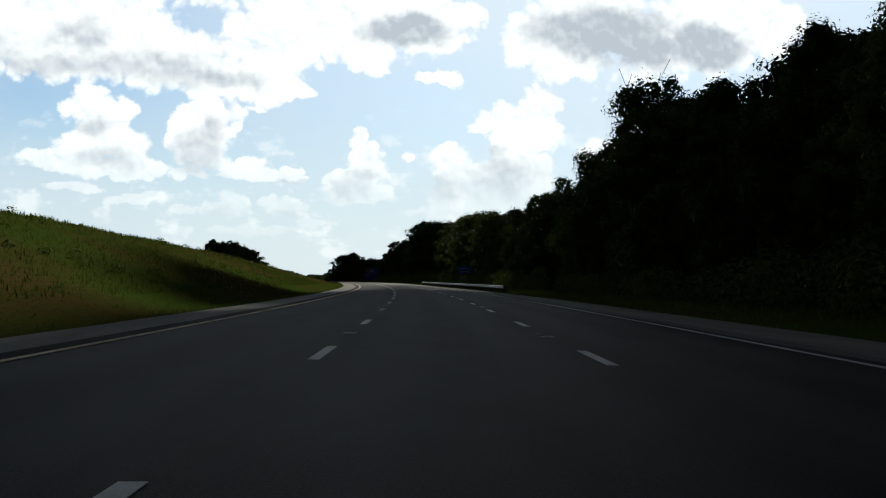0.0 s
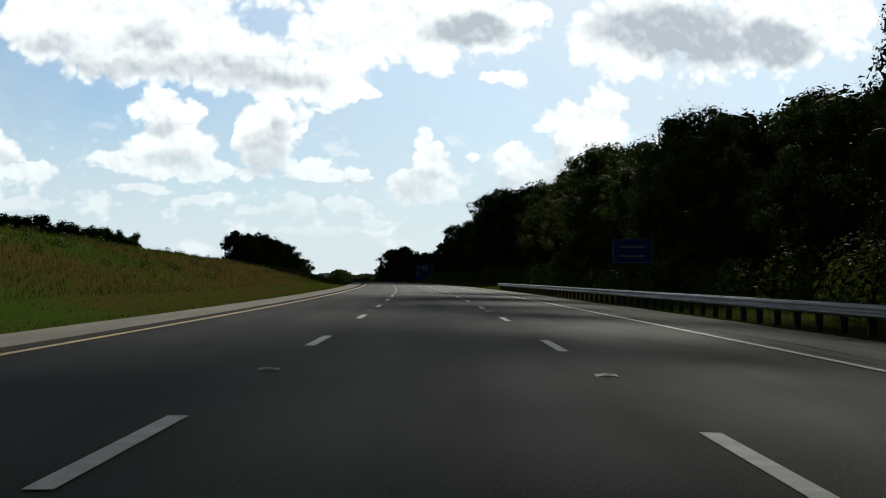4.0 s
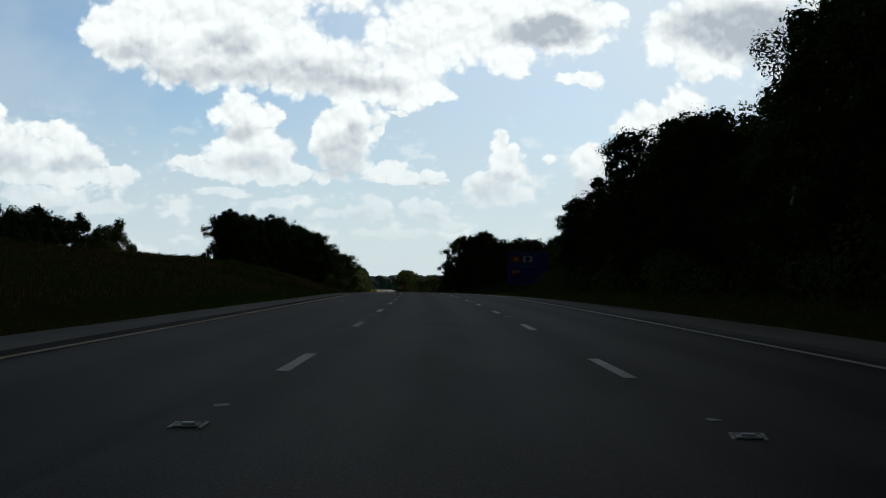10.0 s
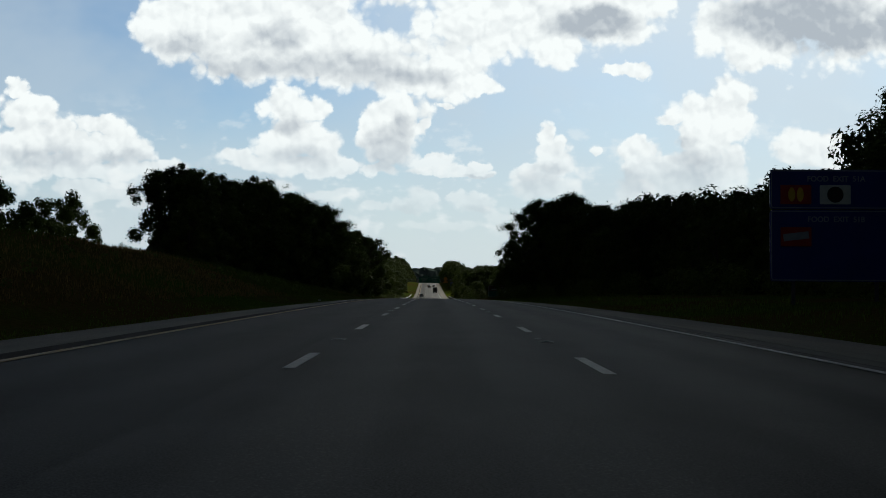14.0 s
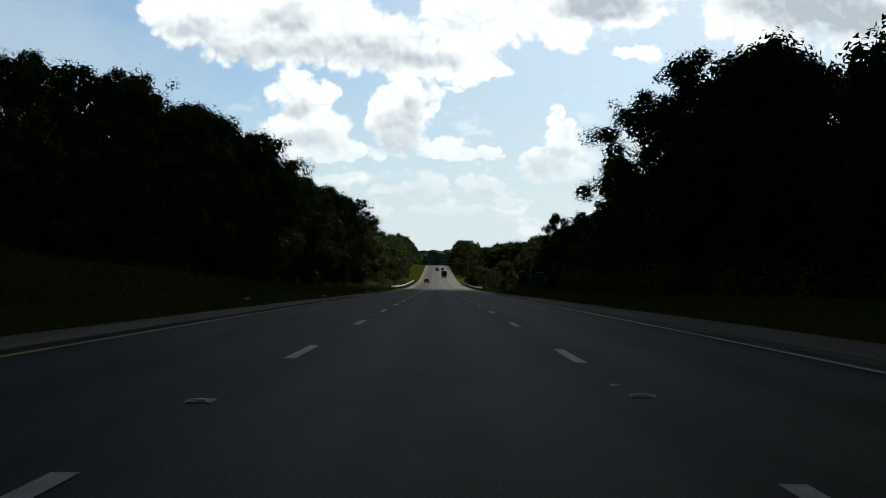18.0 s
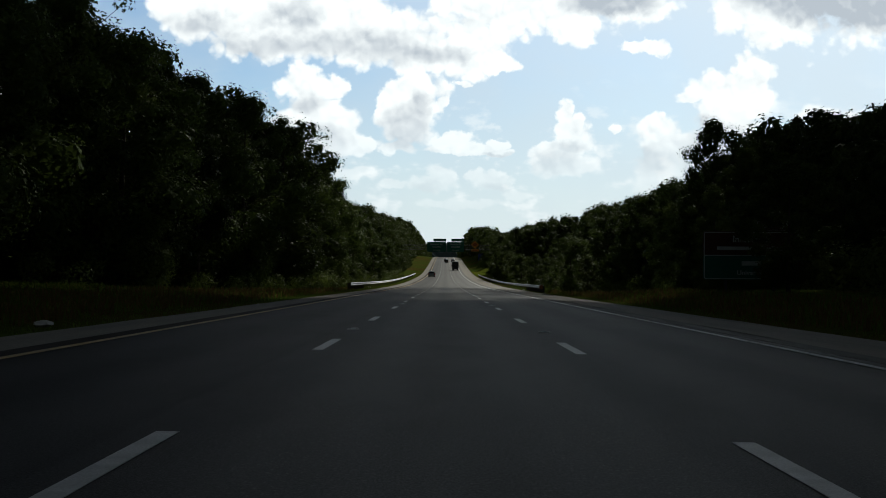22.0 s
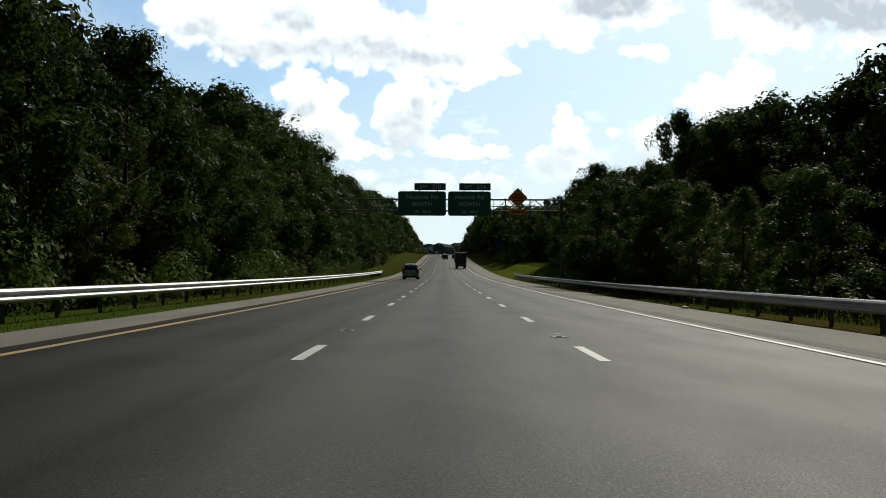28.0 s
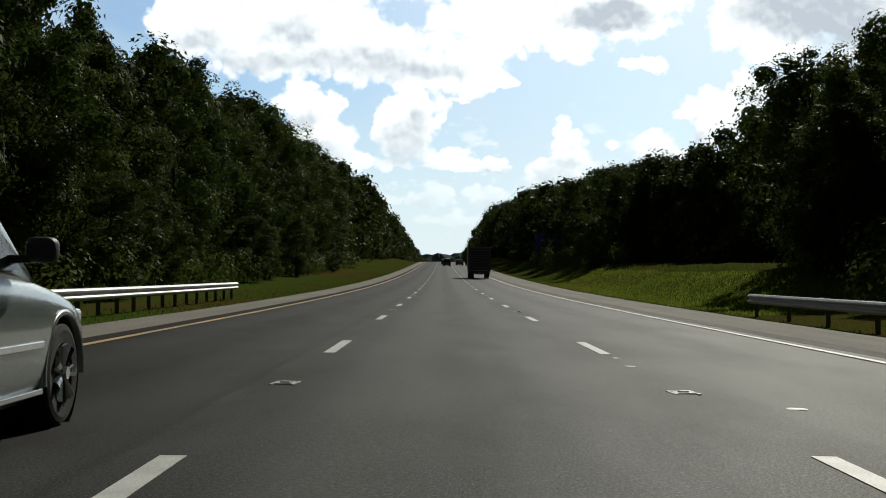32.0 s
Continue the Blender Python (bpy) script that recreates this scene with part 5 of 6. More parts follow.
def small_blue_sign(s, l, w, z0, z1, label):
    root = empty("blue_sign", pose(*place(s, l, 0), 0, 0, turn_at(s)), label, "road sign")
    g0 = float(terrain(s, l)) - 0.3
    part("panel", rounded_plate(-w / 2, w / 2, z0, z1, 0.1, 0, 0.04), M_BLUE, root)
    part("border", border_plate(-w / 2 + 0.04, w / 2 - 0.04, z0 + 0.04, z1 - 0.04, 0.08, 0.03, -0.004, 0.0), M_BACKLIT, root)
    h = z1 - z0
    for f in (0.3, 0.68):
        part("lettering_bar", box(-w * 0.32, w * 0.32, -0.005, 0.0, z0 + h * f - h * 0.045, z0 + h * f + h * 0.045), M_BACKLIT, root)
    sign_posts(root, (-w * 0.3, w * 0.3), g0, z1 - 0.1, 0.06)


small_blue_sign(201, 11.9, 2.3, 1.9, 3.3, "small blue guide sign behind the guard rail")
small_blue_sign(1247, 16.0, 4.2, 2.9, 6.0, "large blue services sign in front of the far woods")


# ---- sign gantry ----
def gantry(s):
    root = empty("sign_gantry", pose(*place(s, 0, 0), 0, 0, turn_at(s)), "steel truss gantry carrying green exit signs over the road", "sign gantry")
    xl, xr, zb, zm, zt, ya, yb = -17.0, 12.8, 7.55, 8.05, 8.8, 0.35, 1.15
    for y in (ya, yb):
        part("chord", bar((xl - 0.3, y, zt), (xr + 0.3, y, zt), 0.07, 8), M_STEEL, root)
        part("chord", bar((xl - 0.3, y, zb), (xr + 0.3, y, zb), 0.07, 8), M_STEEL, root)
    part("chord", bar((xl, ya - 0.02, zm), (xr, ya - 0.02, zm), 0.045, 8), M_STEEL, root)
    n = 20
    for i in range(n):
        x0, x1 = xl + (xr - xl) * i / n, xl + (xr - xl) * (i + 1) / n
        for y in (ya, yb):
            a, b = (zb, zt) if i % 2 else (zt, zb)
            part("brace", bar((x0, y, a), (x1, y, b), 0.032, 6), M_STEEL, root)
        part("brace", bar((x0, ya, zt), (x1, yb, zt), 0.025, 6), M_STEEL, root)
        part("brace", bar((x0, ya, zb), (x0, yb, zb), 0.025, 6), M_STEEL, root)
        part("brace", bar((x0, yb, zb), (x0, yb, zt), 0.025, 6), M_STEEL, root)
    for x in (xl, xr):
        g0 = float(terrain(s, x)) - 0.3
        for y in (ya, yb):
            part("column", bar((x, y, g0), (x, y, zt + 0.15), 0.13, 12), M_STEEL, root)
        for i in range(5):
            z0, z1 = g0 + 0.6 + (zb - g0 - 0.6) * i / 5, g0 + 0.6 + (zb - g0 - 0.6) * (i + 1) / 5
            a, b = (ya, yb) if i % 2 else (yb, ya)
            part("brace", bar((x, a, z0), (x, b, z1), 0.04, 6), M_STEEL, root)
        part("footing", box(x - 0.5, x + 0.5, ya - 0.5, yb + 0.5, g0 - 0.1, g0 + 0.55, 0.03), M_SHOULDER, root, "grey concrete footing")
    # green panels
    for x0, x1, way, number, dist in ((-5.08, 0.14, "SOUTH", "51B", "3/4"), (0.36, 5.02, "NORTH", "51A", "1/4")):
        panel = part("sign_panel", rounded_plate(x0, x1, 6.98, 9.65, 0.28, 0.0, 0.06), M_GREEN, root, "green exit sign panel with white lettering")
        part("border", border_plate(x0 + 0.03, x1 - 0.03, 7.01, 9.62, 0.27, 0.05, -0.004, 0.0), M_GREEN, panel)
        c = (x0 + x1) / 2
        f = (x1 - x0) / 5.2
        words("Nuckols Rd", 0.66, c, -0.004, 9.02, M_SIGNWHITE, panel, squeeze=1.12 * f)
        words(way, 0.58, c, -0.004, 8.24, M_SIGNWHITE, panel, squeeze=1.15)
        words(dist, 0.44, c - 0.62, -0.004, 7.4, M_SIGNWHITE, panel)
        words("MILE", 0.40, c + 0.5, -0.004, 7.4, M_SIGNWHITE, panel, squeeze=1.15)
        tab = part("exit_tab", rounded_plate(x1 - 3.45, x1 - 0.02, 9.76, 10.54, 0.06, 0.0, 0.06), M_GREEN, root, "green exit number tab")
        words("EXIT", 0.42, x1 - 2.45, -0.004, 10.13, M_SIGNWHITE, tab)
        words(number, 0.62, x1 - 1.0, -0.004, 10.13, M_SIGNWHITE, tab)
        for x in (x1 - 2.9, x1 - 0.9):
            part("hanger", box(x - 0.05, x + 0.05, 0.06, 0.18, 6.95, 10.4), M_STEEL, root)
        part("hanger", box(x0 + 0.55, x0 + 0.65, 0.06, 0.18, 6.95, 9.5), M_STEEL, root)
        for z in (zb, zt):
            part("clamp", box(c - 0.3, c + 0.3, 0.06, ya, z - 0.05, z + 0.05), M_STEEL, root)
    # orange diamond and its plaque
    bm = box(-0.78, 0.78, 0.0, 0.05, -0.78, 0.78, 0.0)
    bmesh.ops.bevel(bm, geom=[e for e in bm.edges if abs(e.verts[0].co.y - e.verts[1].co.y) > 0.01], offset=0.08, segments=3, affect="EDGES")
    bmesh.ops.rotate(bm, verts=bm.verts, cent=(0, 0, 0), matrix=Matrix.Rotation(radians(45), 3, "Y"))
    bmesh.ops.translate(bm, verts=bm.verts, vec=(7.96, 0, 8.97))
    diamond = part("diamond_panel", bm, M_AMBER, root, "orange diamond warning panel")
    for z, w in ((9.32, 0.3), (9.02, 0.6), (8.72, 0.42)):
        part("lettering_bar", box(7.96 - w, 7.96 + w, -0.005, 0.0, z - 0.09, z + 0.09), M_SIGNRED, diamond)
    plaque = part("plaque", rounded_plate(6.97, 8.97, 7.13, 7.75, 0.04, 0, 0.05), M_AMBER, root, "orange rectangular plaque")
    part("lettering_bar", box(7.3, 8.64, -0.005, 0.0, 7.35, 7.54), M_SIGNRED, plaque)
    for x in (7.55, 8.37):
        part("hanger", box(x - 0.03, x + 0.03, 0.06, 0.16, 7.1, 10.0), M_STEEL, root)
        part("clamp", box(x - 0.03, x + 0.03, 0.16, ya, zt - 0.04, zt + 0.04), M_STEEL, root)
    # lamp arms that hang under the truss, each with a foot that reaches out and a short rod
    for x in (6.63, 9.31, 10.97):
        part("hanger", box(x - 0.06, x + 0.06, 0.2, 0.32, 6.24, 8.92), M_STEEL, root)
        part("lamp_arm", bar((x, 0.26, 6.28), (x + 0.02, -1.3, 6.32), 0.06, 8), M_STEEL, root)
        part("lamp", box(x - 0.12, x + 0.16, -1.5, -1.1, 6.28, 6.42, 0.03), M_STEEL, root, "small sign lamp on a hanging arm")
        part("rod", bar((x + 0.02, -1.4, 6.42), (x + 0.02, -1.4, 6.75), 0.015, 6), M_STEEL, root)
    part("control_box", box(xr - 0.22, xr + 0.1, 0.1, 0.4, 7.6, 8.2, 0.02), M_STEEL, root)


gantry(1060.3)


# ---- vehicles ----
def wheel(root, x, y, r, w, side, spokes=7, chrome=M_CHROME):
    """A wheel whose outer face points along side (x)."""
    bm = bmesh.new()
    prof = [(-w / 2, r * 0.6), (-w / 2, r * 0.86), (-w * 0.46, r * 0.96), (-w * 0.36, r), (w * 0.36, r), (w * 0.46, r * 0.96), (w / 2, r * 0.86), (w * 0.46, r * 0.6)]
    n = 28
    rings = [[bm.verts.new((x + a, y + b * math.cos(2 * math.pi * i / n), r + b * math.sin(2 * math.pi * i / n))) for a, b in prof] for i in range(n)]
    for i in range(n):
        for j in range(len(prof)):
            bm.faces.new((rings[i][j], rings[(i + 1) % n][j], rings[(i + 1) % n][(j + 1) % len(prof)], rings[i][(j + 1) % len(prof)]))
    bmesh.ops.recalc_face_normals(bm, faces=bm.faces)
    tyre_root = part("wheel", bm, M_RUBBER, root, "black tyre on a bright rim")
    bm = bmesh.new()
    o = x + side * w * 0.42
    bmesh.ops.create_cone(bm, cap_ends=False, segments=28, radius1=r * 0.61, radius2=r * 0.61, depth=w * 0.3, matrix=Matrix.Translation((x + side * w * 0.33, y, r)) @ pose(0, 0, 0, 0, 90, 0))
    bmesh.ops.create_cone(bm, cap_ends=True, segments=16, radius1=r * 0.16, radius2=r * 0.12, depth=0.05, matrix=Matrix.Translation((o + side * 0.02, y, r)) @ pose(0, 0, 0, 0, 90 * side, 0))
    for i in range(spokes):
        a = 2 * math.pi * i / spokes
        c, s_ = math.cos(a), math.sin(a)
        bar((o, y + c * r * 0.1, r + s_ * r * 0.1), (o, y + c * r * 0.58, r + s_ * r * 0.58), r * 0.08, 8, bm, r * 0.15)
    part("rim", bm, chrome, tyre_root)
    bm = bmesh.new()
    bmesh.ops.create_cone(bm, cap_ends=True, segments=20, radius1=r * 0.59, radius2=r * 0.59, depth=0.02, matrix=Matrix.Translation((x + side * w * 0.36, y, r)) @ pose(0, 0, 0, 0, 90, 0))
    part("brake_disc", bm, M_STEEL, tyre_root)


def smooth_sections(sections, along, around):
    """The same cross sections, drawn as flowing curves with more points."""
    def flow(p, count):
        p = np.array(p, float)
        n_ = len(p)
        out_ = []
        for i in range(n_ - 1):
            a, b, c, d = p[max(i - 1, 0)], p[i], p[i + 1], p[min(i + 2, n_ - 1)]
            for t_ in np.arange(count) / count:
                out_.append(0.5 * (2 * b + (c - a) * t_ + (2 * a - 5 * b + 4 * c - d) * t_ ** 2 + (3 * b - a - 3 * c + d) * t_ ** 3))
        out_.append(p[-1])
        return np.array(out_)

    halves = np.array([flow(h, around) for _, h in sections])
    ys_ = flow([[y] for y, _ in sections], along)[:, 0]
    rows_ = np.stack([flow(halves[:, j], along) for j in range(halves.shape[1])], 1)
    return [(float(y), [(float(a), float(b)) for a, b in r_]) for y, r_ in zip(ys_, rows_)]


def loft(sections):
    """A closed body over cross sections; each: y and half-outline points (x, z) from the sill up to the roof."""
    bm = bmesh.new()
    rings = []
    for y, half in sections:
        right = [(x, z) for x, z in half]
        ring = right + [(-x, z) for x, z in right[::-1]]
        rings.append([bm.verts.new((x, y, z)) for x, z in ring])
    n = len(rings[0])
    for a, b in zip(rings, rings[1:]):
        for j in range(n):
            bm.faces.new((a[j], a[(j + 1) % n], b[(j + 1) % n], b[j]))
    bm.faces.new(rings[0])
    bm.faces.new(rings[-1][::-1])
    bmesh.ops.recalc_face_normals(bm, faces=bm.faces)
    return bm


def car(s, l, length, width, height, paint, label, van=False, chrome=M_CHROME, name="car"):
    """A car that faces down the road; van: tall one-box body. Its base is under its middle."""
    z0 = float(crossfall(l))
    root = empty(name, pose(*place(s, l, z0 + 0.01), grade_at(s), 0, turn_at(s)), label, "car")
    hw, hl = width / 2, length / 2
    r = 0.335 if van else 0.32
    wb = length * 0.305
    yf, yr = hl - length * 0.185, hl - length * 0.185 - 2 * wb
    belt = 0.98 if van else 0.92
    # lower body
    ys = [(-hl, 0.86, 0.42, belt - 0.06), (-hl + 0.12, 0.96, 0.30, belt), (-hl * 0.6, 1.0, 0.24, belt + 0.02), (0, 1.0, 0.23, belt), (hl * 0.36, 1.0, 0.24, belt - 0.03),
          (hl * 0.55, 0.99, 0.25, belt - 0.07), (hl * 0.78, 0.96, 0.27, belt - 0.16), (hl - 0.14, 0.86, 0.30, belt - 0.27), (hl, 0.70, 0.36, belt - 0.40)]
    secs = []
    for y, f, lo, hi in ys:
        w = hw * f
        secs.append((y, [(w * 0.88, lo), (w * 0.97, lo + 0.06), (w, lo + (hi - lo) * 0.45), (w * 0.985, lo + (hi - lo) * 0.8), (w * 0.93, hi - 0.02), (w * 0.80, hi + 0.015), (w * 0.4, hi + 0.04)]))
    bm = loft(smooth_sections(secs, 12, 4))
    # wheel openings
    gone = []
    for f in bm.faces:
        c = f.calc_center_median()
        if abs(c.x) > hw * 0.6 and any((c.y - y) ** 2 + (c.z - r) ** 2 < (1.16 * r) ** 2 for y in (yf, yr)):
            gone.append(f)
    bmesh.ops.delete(bm, geom=gone, context="FACES")
    for f in bm.faces:
        f.smooth = True
    body = part("body", bm, paint, root)
    # cabin
    roof_f, roof_r = (hl * 0.10, -hl * 0.86) if van else (hl * 0.02, -hl * 0.42)
    foot_f, foot_r = (hl * 0.46, -hl * 0.985) if van else (hl * 0.42, -hl * 0.80)
    cab = []
    for y, z in ((foot_f, belt - 0.03), ((foot_f + roof_f) / 2 + 0.05, (belt + height) / 2 + 0.04), (roof_f, height - 0.05), ((roof_f + roof_r) / 2, height), (roof_r, height - 0.06), ((foot_r + roof_r) / 2, (belt + height) / 2), (foot_r, belt)):
        t = (z - belt) / (height - belt)
        low = belt - 0.04
        cab.append((y, [(hw * 0.90, low), (hw * (0.90 - 0.10 * max(t, 0)), low + (z - low) * 0.5), (hw * (0.90 - 0.2 * max(t, 0)), z - 0.03 * max(t, 0)), (hw * (0.80 - 0.2 * max(t, 0)), z), (hw * 0.3, z + 0.015)]))
    bm = loft(smooth_sections(cab, 5, 3))
    for f in bm.faces:
        f.smooth = True
    part("cabin", bm, paint, root)
    # glass: side panes, windscreen, rear window, lying a little proud
    for side in (1, -1):
        for ya, yb in (((foot_f - 0.2, roof_f - 0.55), (roof_f - 0.62, roof_f - 1.5), (roof_f - 1.58, roof_r - 0.02)) if van else ((foot_f - 0.32, roof_f - 0.45), (roof_f - 0.53, roof_r + 0.1))):
            bm = bmesh.new()
            lo_, hi_ = belt + 0.03, height - 0.12
            ta = 0.0 if ya > roof_f else 1.0
            vs = []
            for y, z in ((ya, lo_), (yb, lo_), (yb, hi_), (min(ya, roof_f - 0.05) if not ta else ya, hi_)):
                t = (z - belt) / (height - belt)
                vs.append(bm.verts.new((side * (hw * (0.905 - 0.195 * t) + 0.012), y, z)))
            bm.faces.new(vs if side < 0 else vs[::-1])
            bmesh.ops.solidify(bm, geom=bm.faces[:], thickness=0.01)
            part("side_window", bm, M_GLASS, root)
    for ya, za, yb, zb_, nm in ((foot_f - 0.06, belt + 0.03, roof_f + 0.06, height - 0.08, "windscreen"), (foot_r + 0.03, belt + 0.06, roof_r - 0.01, height - 0.1, "rear_window")):
        sg = 1 if nm == "windscreen" else -1
        bm = bmesh.new()
        vs = []
        for x, y, z in ((-0.78, ya, za), (0.78, ya, za), (0.62, yb, zb_), (-0.62, yb, zb_)):
            vs.append(bm.verts.new((x * hw, y + sg * 0.05, z + 0.03)))
        bm.faces.new(vs)
        bmesh.ops.solidify(bm, geom=bm.faces[:], thickness=0.01)
        part(nm, bm, M_GLASS, root)
    for side in (1, -1):
        for y in (yf, yr):
            # dark liner, open to the outside, and a rolled lip in body colour round the opening
            bm = bmesh.new()
            bmesh.ops.create_cone(bm, cap_ends=False, segments=36, radius1=r * 1.19, radius2=r * 1.19, depth=0.30, matrix=Matrix.Translation((side * (hw - 0.19), y, r)) @ pose(0, 0, 0, 0, 90, 0))
            bmesh.ops.create_circle(bm, cap_ends=True, segments=36, radius=r * 1.19, matrix=Matrix.Translation((side * (hw - 0.33), y, r)) @ pose(0, 0, 0, 0, 90, 0))
            part("wheel_arch", bm, M_PLASTIC, root)
            bm = bmesh.new()
            ring = []
            for i in range(33):
                a = radians(-4 + 192 * i / 32)
                ring.append([bm.verts.new((side * x_, y + q * r * math.cos(a), r + q * r * math.sin(a))) for x_, q in ((hw * 0.93, 1.12), (hw * 0.985, 1.13), (hw * 1.0, 1.18), (hw * 0.985, 1.26), (hw * 0.93, 1.26))])
            for p_, q_ in zip(ring, ring[1:]):
                for m_ in range(4):
                    bm.faces.new((p_[m_], p_[m_ + 1], q_[m_ + 1], q_[m_]))
            bmesh.ops.recalc_face_normals(bm, faces=bm.faces)
            for f in bm.faces:
                f.smooth = True
            part("wheel_lip", bm, paint, root)
            wheel(root, side * (hw - 0.125), y, r, 0.215, side, chrome=chrome)
        mz = belt + 0.12
        bm = bmesh.new()
        bmesh.ops.create_uvsphere(bm, u_segments=20, v_segments=12, radius=1.0)
        for w in bm.verts:
            e = [math.copysign(abs(c) ** 0.6, c) for c in w.co]
            w.co = Vector((side * (hw + 0.085) + e[0] * 0.095, foot_f - 0.345 + e[1] * 0.075, mz + 0.03 + e[2] * 0.08))
        for f in bm.faces:
            f.smooth = True
        part("mirror_arm", box(side * (hw * 0.84), side * (hw + 0.03), foot_f - 0.4, foot_f - 0.3, mz - 0.05, mz, 0.01), M_PLASTIC, root)
        part("mirror", bm, paint if not van else M_PLASTIC, root)
        part("moulding", box(side * (hw - 0.012), side * (hw + 0.018), yr + 0.5, yf - 0.5, 0.525, 0.575, 0.008), M_CHROME if van else M_PLASTIC, root)
        part("sill", box(side * (hw * 0.93), side * (hw * 0.985), yr + 0.42, yf - 0.42, 0.235, 0.275, 0.008), M_CHROME if van else M_PLASTIC, root)
        for y in (roof_f - 0.45, roof_f - 1.4):
            part("door_handle", box(side * (hw - 0.01), side * (hw + 0.03), y - 0.1, y + 0.1, 0.80, 0.835, 0.01), paint, root)
        part("headlight", box(side * hw * 0.48, side * hw * 0.84, hl - 0.24, hl - 0.06, belt - 0.40, belt - 0.24, 0.03), M_LAMPCLEAR, root)
        part("tail_light", box(side * hw * 0.70, side * hw * 0.95, -hl - 0.015, -hl + 0.16, 0.62, 0.93 if not van else 1.12, 0.03), M_LAMPRED, root)
    part("rear_bumper", box(-hw * 0.9, hw * 0.9, -hl - 0.06, -hl + 0.2, 0.34, 0.58, 0.05), paint if van else M_PLASTIC, root)
    part("front_bumper", box(-hw * 0.74, hw * 0.74, hl - 0.16, hl + 0.05, 0.28, 0.50, 0.05), paint if van else M_PLASTIC, root)
    part("number_plate", box(-0.26, 0.26, -hl - 0.075, -hl - 0.06, 0.40, 0.54), M_SIGNWHITE, root, "blank pale number plate")
    part("underbody", box(-hw * 0.85, hw * 0.85, -hl * 0.92, hl * 0.9, 0.17, 0.30, 0.02), M_PLASTIC, root)
    return root


def box_truck(s, l):
    root = empty("box_truck", pose(*place(s, l, float(crossfall(l)) + 0.01), grade_at(s), 0, turn_at(s)), "box truck with a dark rear and pale sides", "truck")
    part("cargo_box", box(-1.25, 1.25, 0.0, 6.2, 0.95, 3.55, 0.03), M_TRUCKWHITE, root, "pale cargo box")
    for i in range(9):
        z = 1.02 + i * 0.27
        part("door_slat", box(-1.08, 1.08, -0.03, 0.0, z, z + 0.258, 0.006), M_TRUCKBOX, root)
    for x0, x1, z0, z1 in ((-1.25, -1.09, 0.95, 3.55), (1.09, 1.25, 0.95, 3.55), (-1.09, 1.09, 3.44, 3.55)):
        part("door_frame", box(x0, x1, -0.05, 0.0, z0, z1, 0.008), M_STEEL, root)
    part("rear_bumper", box(-1.2, 1.2, -0.22, 0.02, 0.55, 0.72, 0.02), M_STEEL, root)
    part("deck", box(-1.2, 1.2, -0.1, 6.1, 0.78, 0.95, 0.01), M_STEEL, root)
    part("chassis", box(-0.45, 0.45, 0.2, 8.0, 0.5, 0.78, 0.02), M_STEEL, root)
    secs = []
    for y, w, zt in ((6.35, 1.05, 2.35), (6.6, 1.08, 2.55), (7.5, 1.08, 2.5), (8.1, 1.06, 1.75), (8.7, 1.02, 1.55), (8.95, 0.95, 1.3)):
        secs.append((y, [(w * 0.96, 0.55), (w, 0.8), (w, 1.35 if zt > 1.5 else 1.1), (w * 0.9, zt - 0.1), (w * 0.7, zt)]))
    part("cab", loft(secs), M_TRUCKWHITE, root, "white truck cab")
    part("windscreen", box(-0.85, 0.85, 7.86, 7.9, 1.75, 2.3), M_GLASS, root)
    for side in (1, -1):
        part("side_window", box(side * 1.045, side * 1.075, 6.8, 7.6, 1.6, 2.25, 0.01), M_GLASS, root)
        part("mirror", box(side * 1.2, side * 1.42, 7.7, 7.8, 1.5, 2.1, 0.03), M_PLASTIC, root)
        wheel(root, side * 0.98, 7.85, 0.46, 0.26, side, 5, M_STEEL)
        for off in (0.98, 0.70):
            wheel(root, side * off, 1.75, 0.46, 0.25, side, 5, M_STEEL)
        part("mudflap", box(side * 0.6, side * 1.15, 1.02, 1.05, 0.22, 0.78), M_RUBBER, root)
        part("tail_light", box(side * 0.98, side * 1.14, -0.24, -0.2, 0.58, 0.69, 0.01), M_LAMPRED, root)
    for x in (-0.3, 0, 0.3):
        part("marker_lamp", box(x - 0.05, x + 0.05, -0.07, -0.045, 3.46, 3.52), M_LAMPRED, root)
    part("number_plate", box(-0.16, 0.16, -0.235, -0.22, 0.58, 0.69), M_SIGNWHITE, root, "blank pale number plate")


box_truck(1196, 3.75)
car(1066.75, -3.79, 4.95, 1.9, 1.72, M_SILVER, "silver-green minivan with chrome trim in the fast lane", van=True, name="minivan")
car(1338, 0.6, 4.6, 1.82, 1.7, M_BLACKPAINT, "black sport utility car far down the road", van=True)
car(1372, 0.2, 4.7, 1.85, 1.45, M_GREYPAINT, "grey saloon car far down the road")
car(1360, 3.8, 4.7, 1.85, 1.5, M_BLACKPAINT, "black saloon car far down the slow lane")

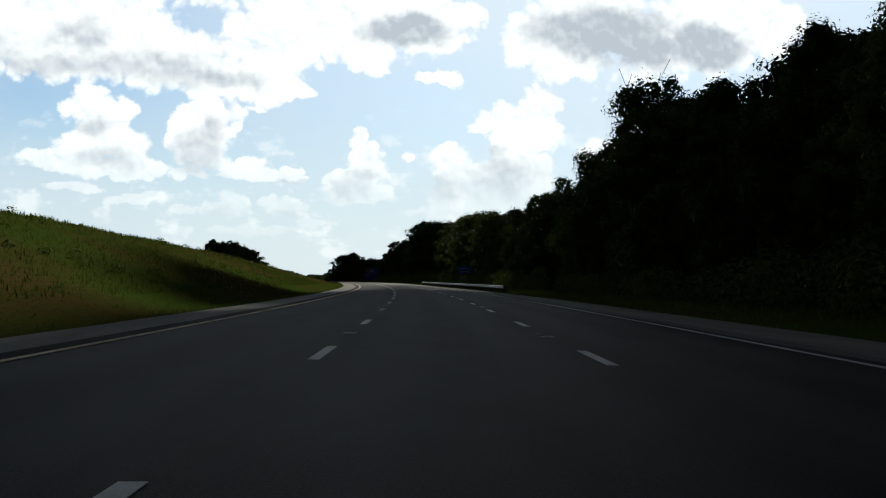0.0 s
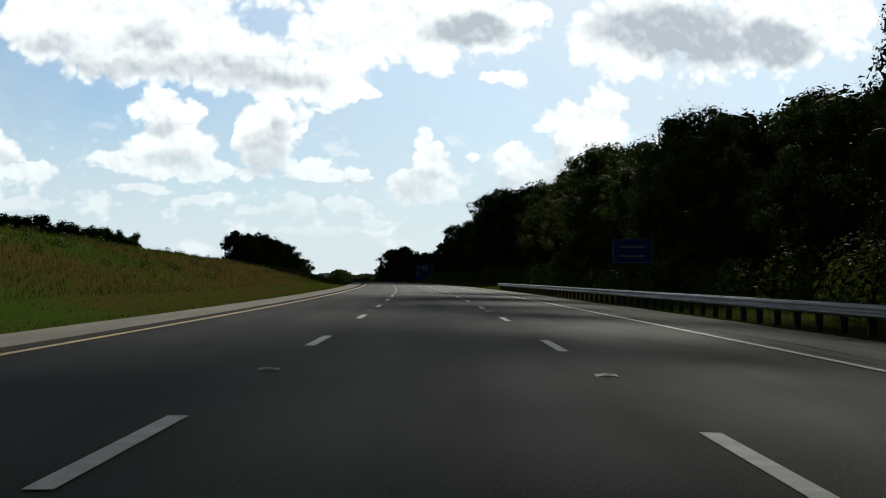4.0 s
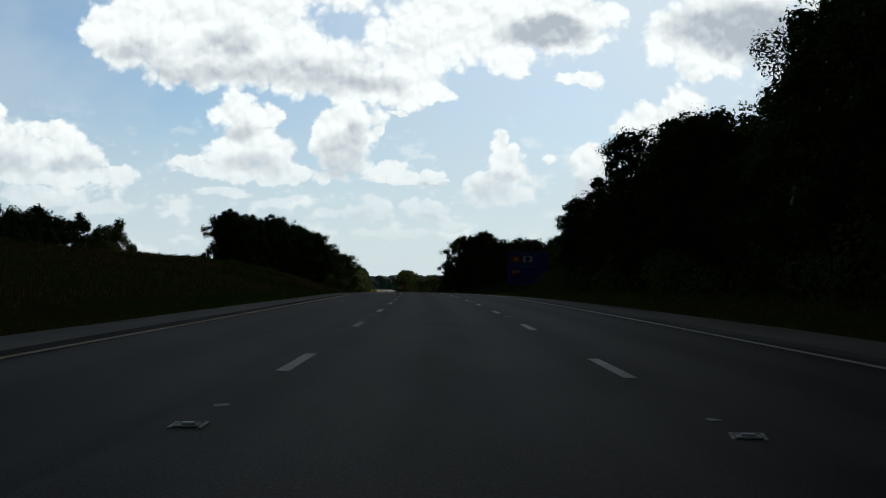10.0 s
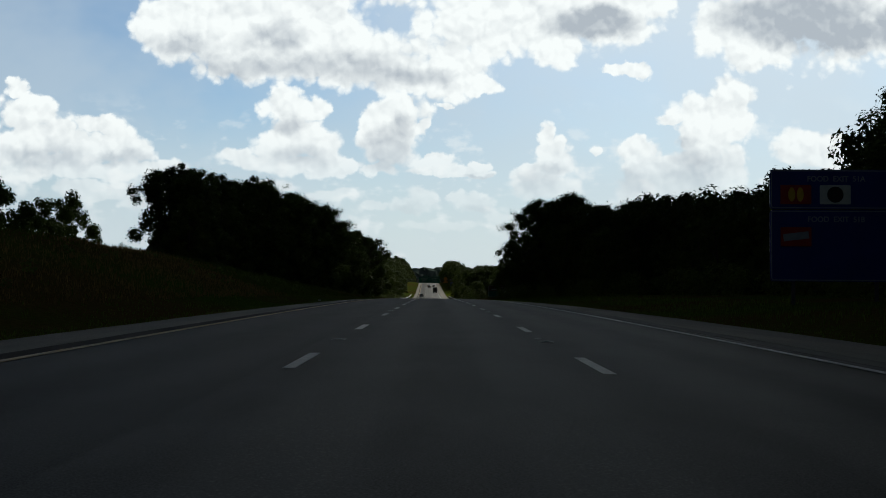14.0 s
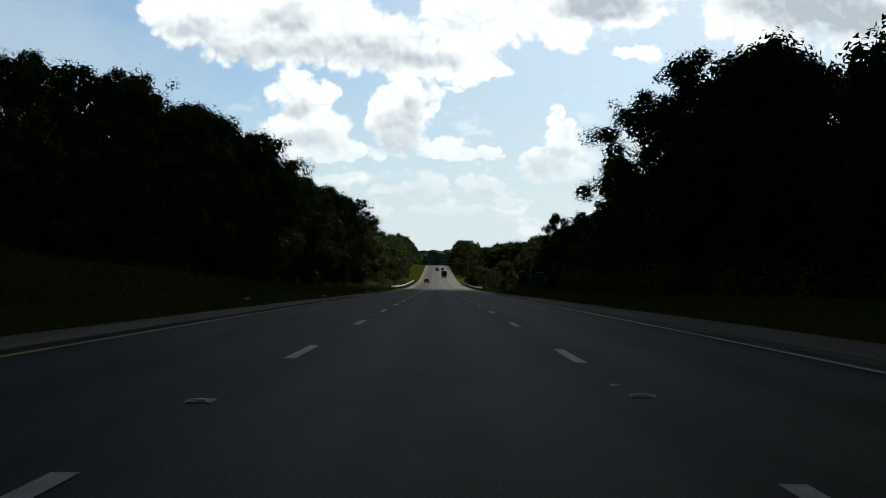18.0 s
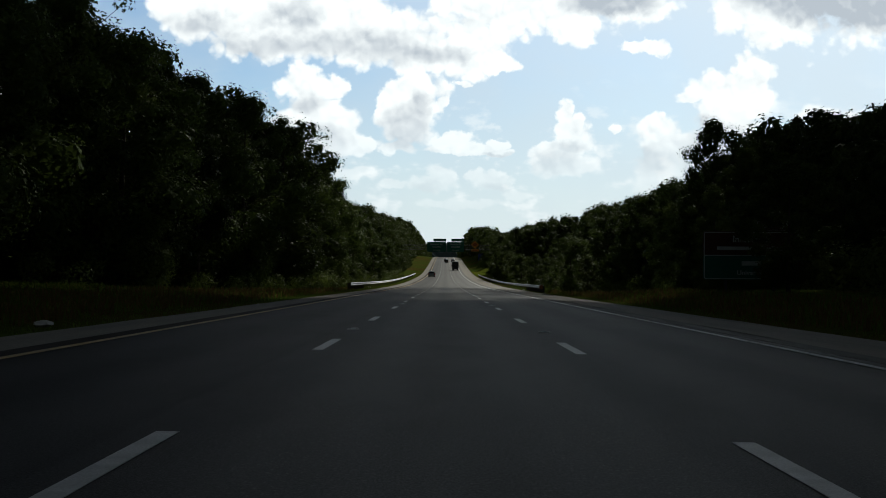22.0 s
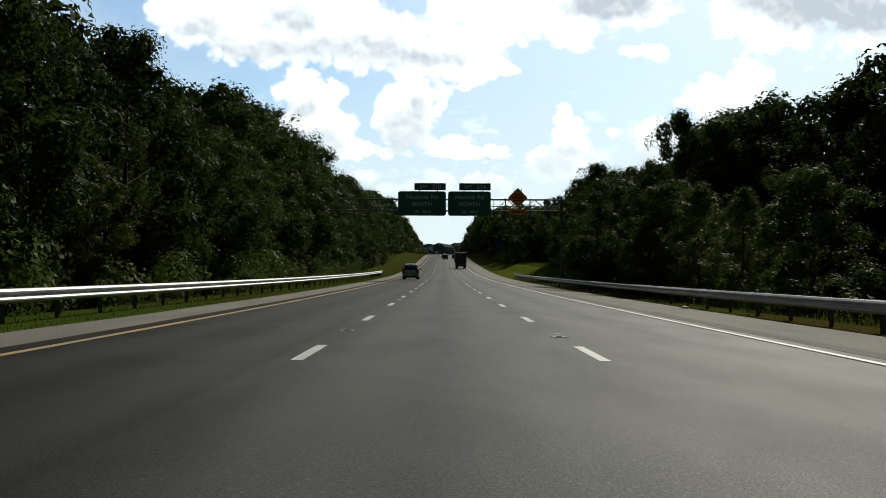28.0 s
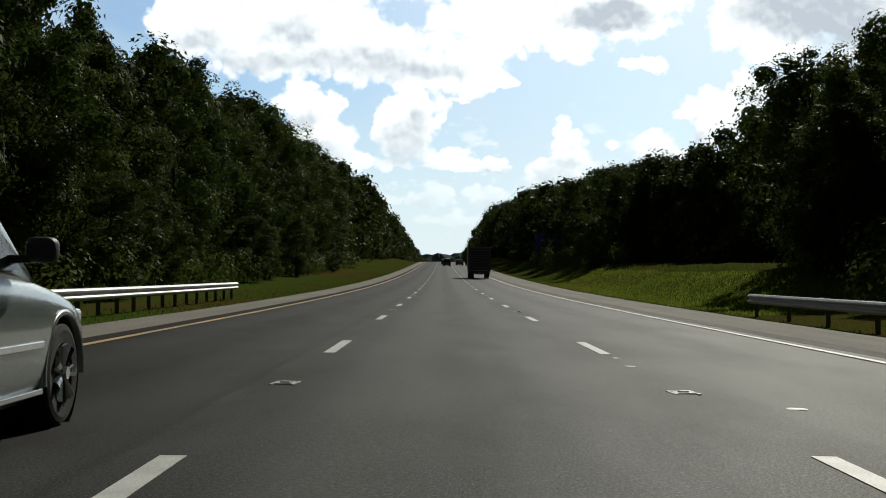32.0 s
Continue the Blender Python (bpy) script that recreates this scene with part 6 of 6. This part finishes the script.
# ---- small roadside things ----
rng = np.random.default_rng(77)
for s, l, size in ((694, -8.9, 0.22), (757, -9.0, 0.25), (664, -10.4, 0.2), (887, -9.9, 0.24), (882, 9.7, 0.2), (845, 9.3, 0.16), (1063, 8.9, 0.16), (560, -9.2, 0.15), (98, 4.6, 0.14), (975, 9.2, 0.18)):
    bm = bmesh.new()
    bmesh.ops.create_icosphere(bm, subdivisions=2, radius=size)
    for w in bm.verts:
        w.co *= rng.uniform(0.6, 1.1)
        w.co.z *= 0.45
    me = bpy.data.meshes.new("litter")
    bm.to_mesh(me)
    bm.free()
    me.materials.append(M_LITTER)
    ob = new("litter", me)
    ob.matrix_world = pose(*place(s, l, (float(terrain(s, l)) if l < -8 or l > 9.45 else float(crossfall(l))) + size * 0.2), 0, 0, rng.uniform(0, 360))
    tagged(ob, "crumpled pale scrap of litter beside the road", "litter", "litter along the verge")

# reflector posts on the rails' line
for s, l in ((246, 10.9), (892, 10.9), (1006, 10.9), (150, 11.0)):
    root = empty("delineator_post", pose(*place(s, l, float(terrain(s, l)) - 0.1), 0, 0, turn_at(s)), "slim grey delineator post with a pale reflector", "delineator")
    part("post", box(-0.03, 0.03, -0.015, 0.015, 0, 1.25, 0.005), M_STEEL, root)
    part("reflector", box(-0.045, 0.045, -0.03, -0.015, 1.02, 1.22, 0.005), M_SIGNWHITE, root)

# telephone mast far behind the woods, with rings of aerials
base = float(terrain(1256, -91.5)) - 0.5
root = empty("telephone_mast", pose(*place(1256, -91.5, base)), "slender steel telephone mast with rings of aerials beyond the woods", "mast")
part("pole", bar((0, 0, 0), (0, 0, 43), 0.55, 12, r2=0.28), M_STEEL, root)
for z, r in ((42, 1.6), (38, 1.3), (34.2, 1.2), (30.6, 1.1)):
    ring = bmesh.new()
    for i in range(6):
        a, c = i * math.pi / 3, (i + 1) * math.pi / 3
        bar((r * math.cos(a), r * math.sin(a), z), (r * math.cos(c), r * math.sin(c), z), 0.06, 6, ring)
        bar((0, 0, z), (r * math.cos(a), r * math.sin(a), z), 0.05, 6, ring)
    platform = part("platform", ring, M_STEEL, root)
    for i in range(6):
        a = i * math.pi / 3
        x, y = r * math.cos(a), r * math.sin(a)
        part("aerial", box(x - 0.16, x + 0.16, y - 0.08, y + 0.08, z - 0.7, z + 1.1, 0.02), M_STEEL, platform)
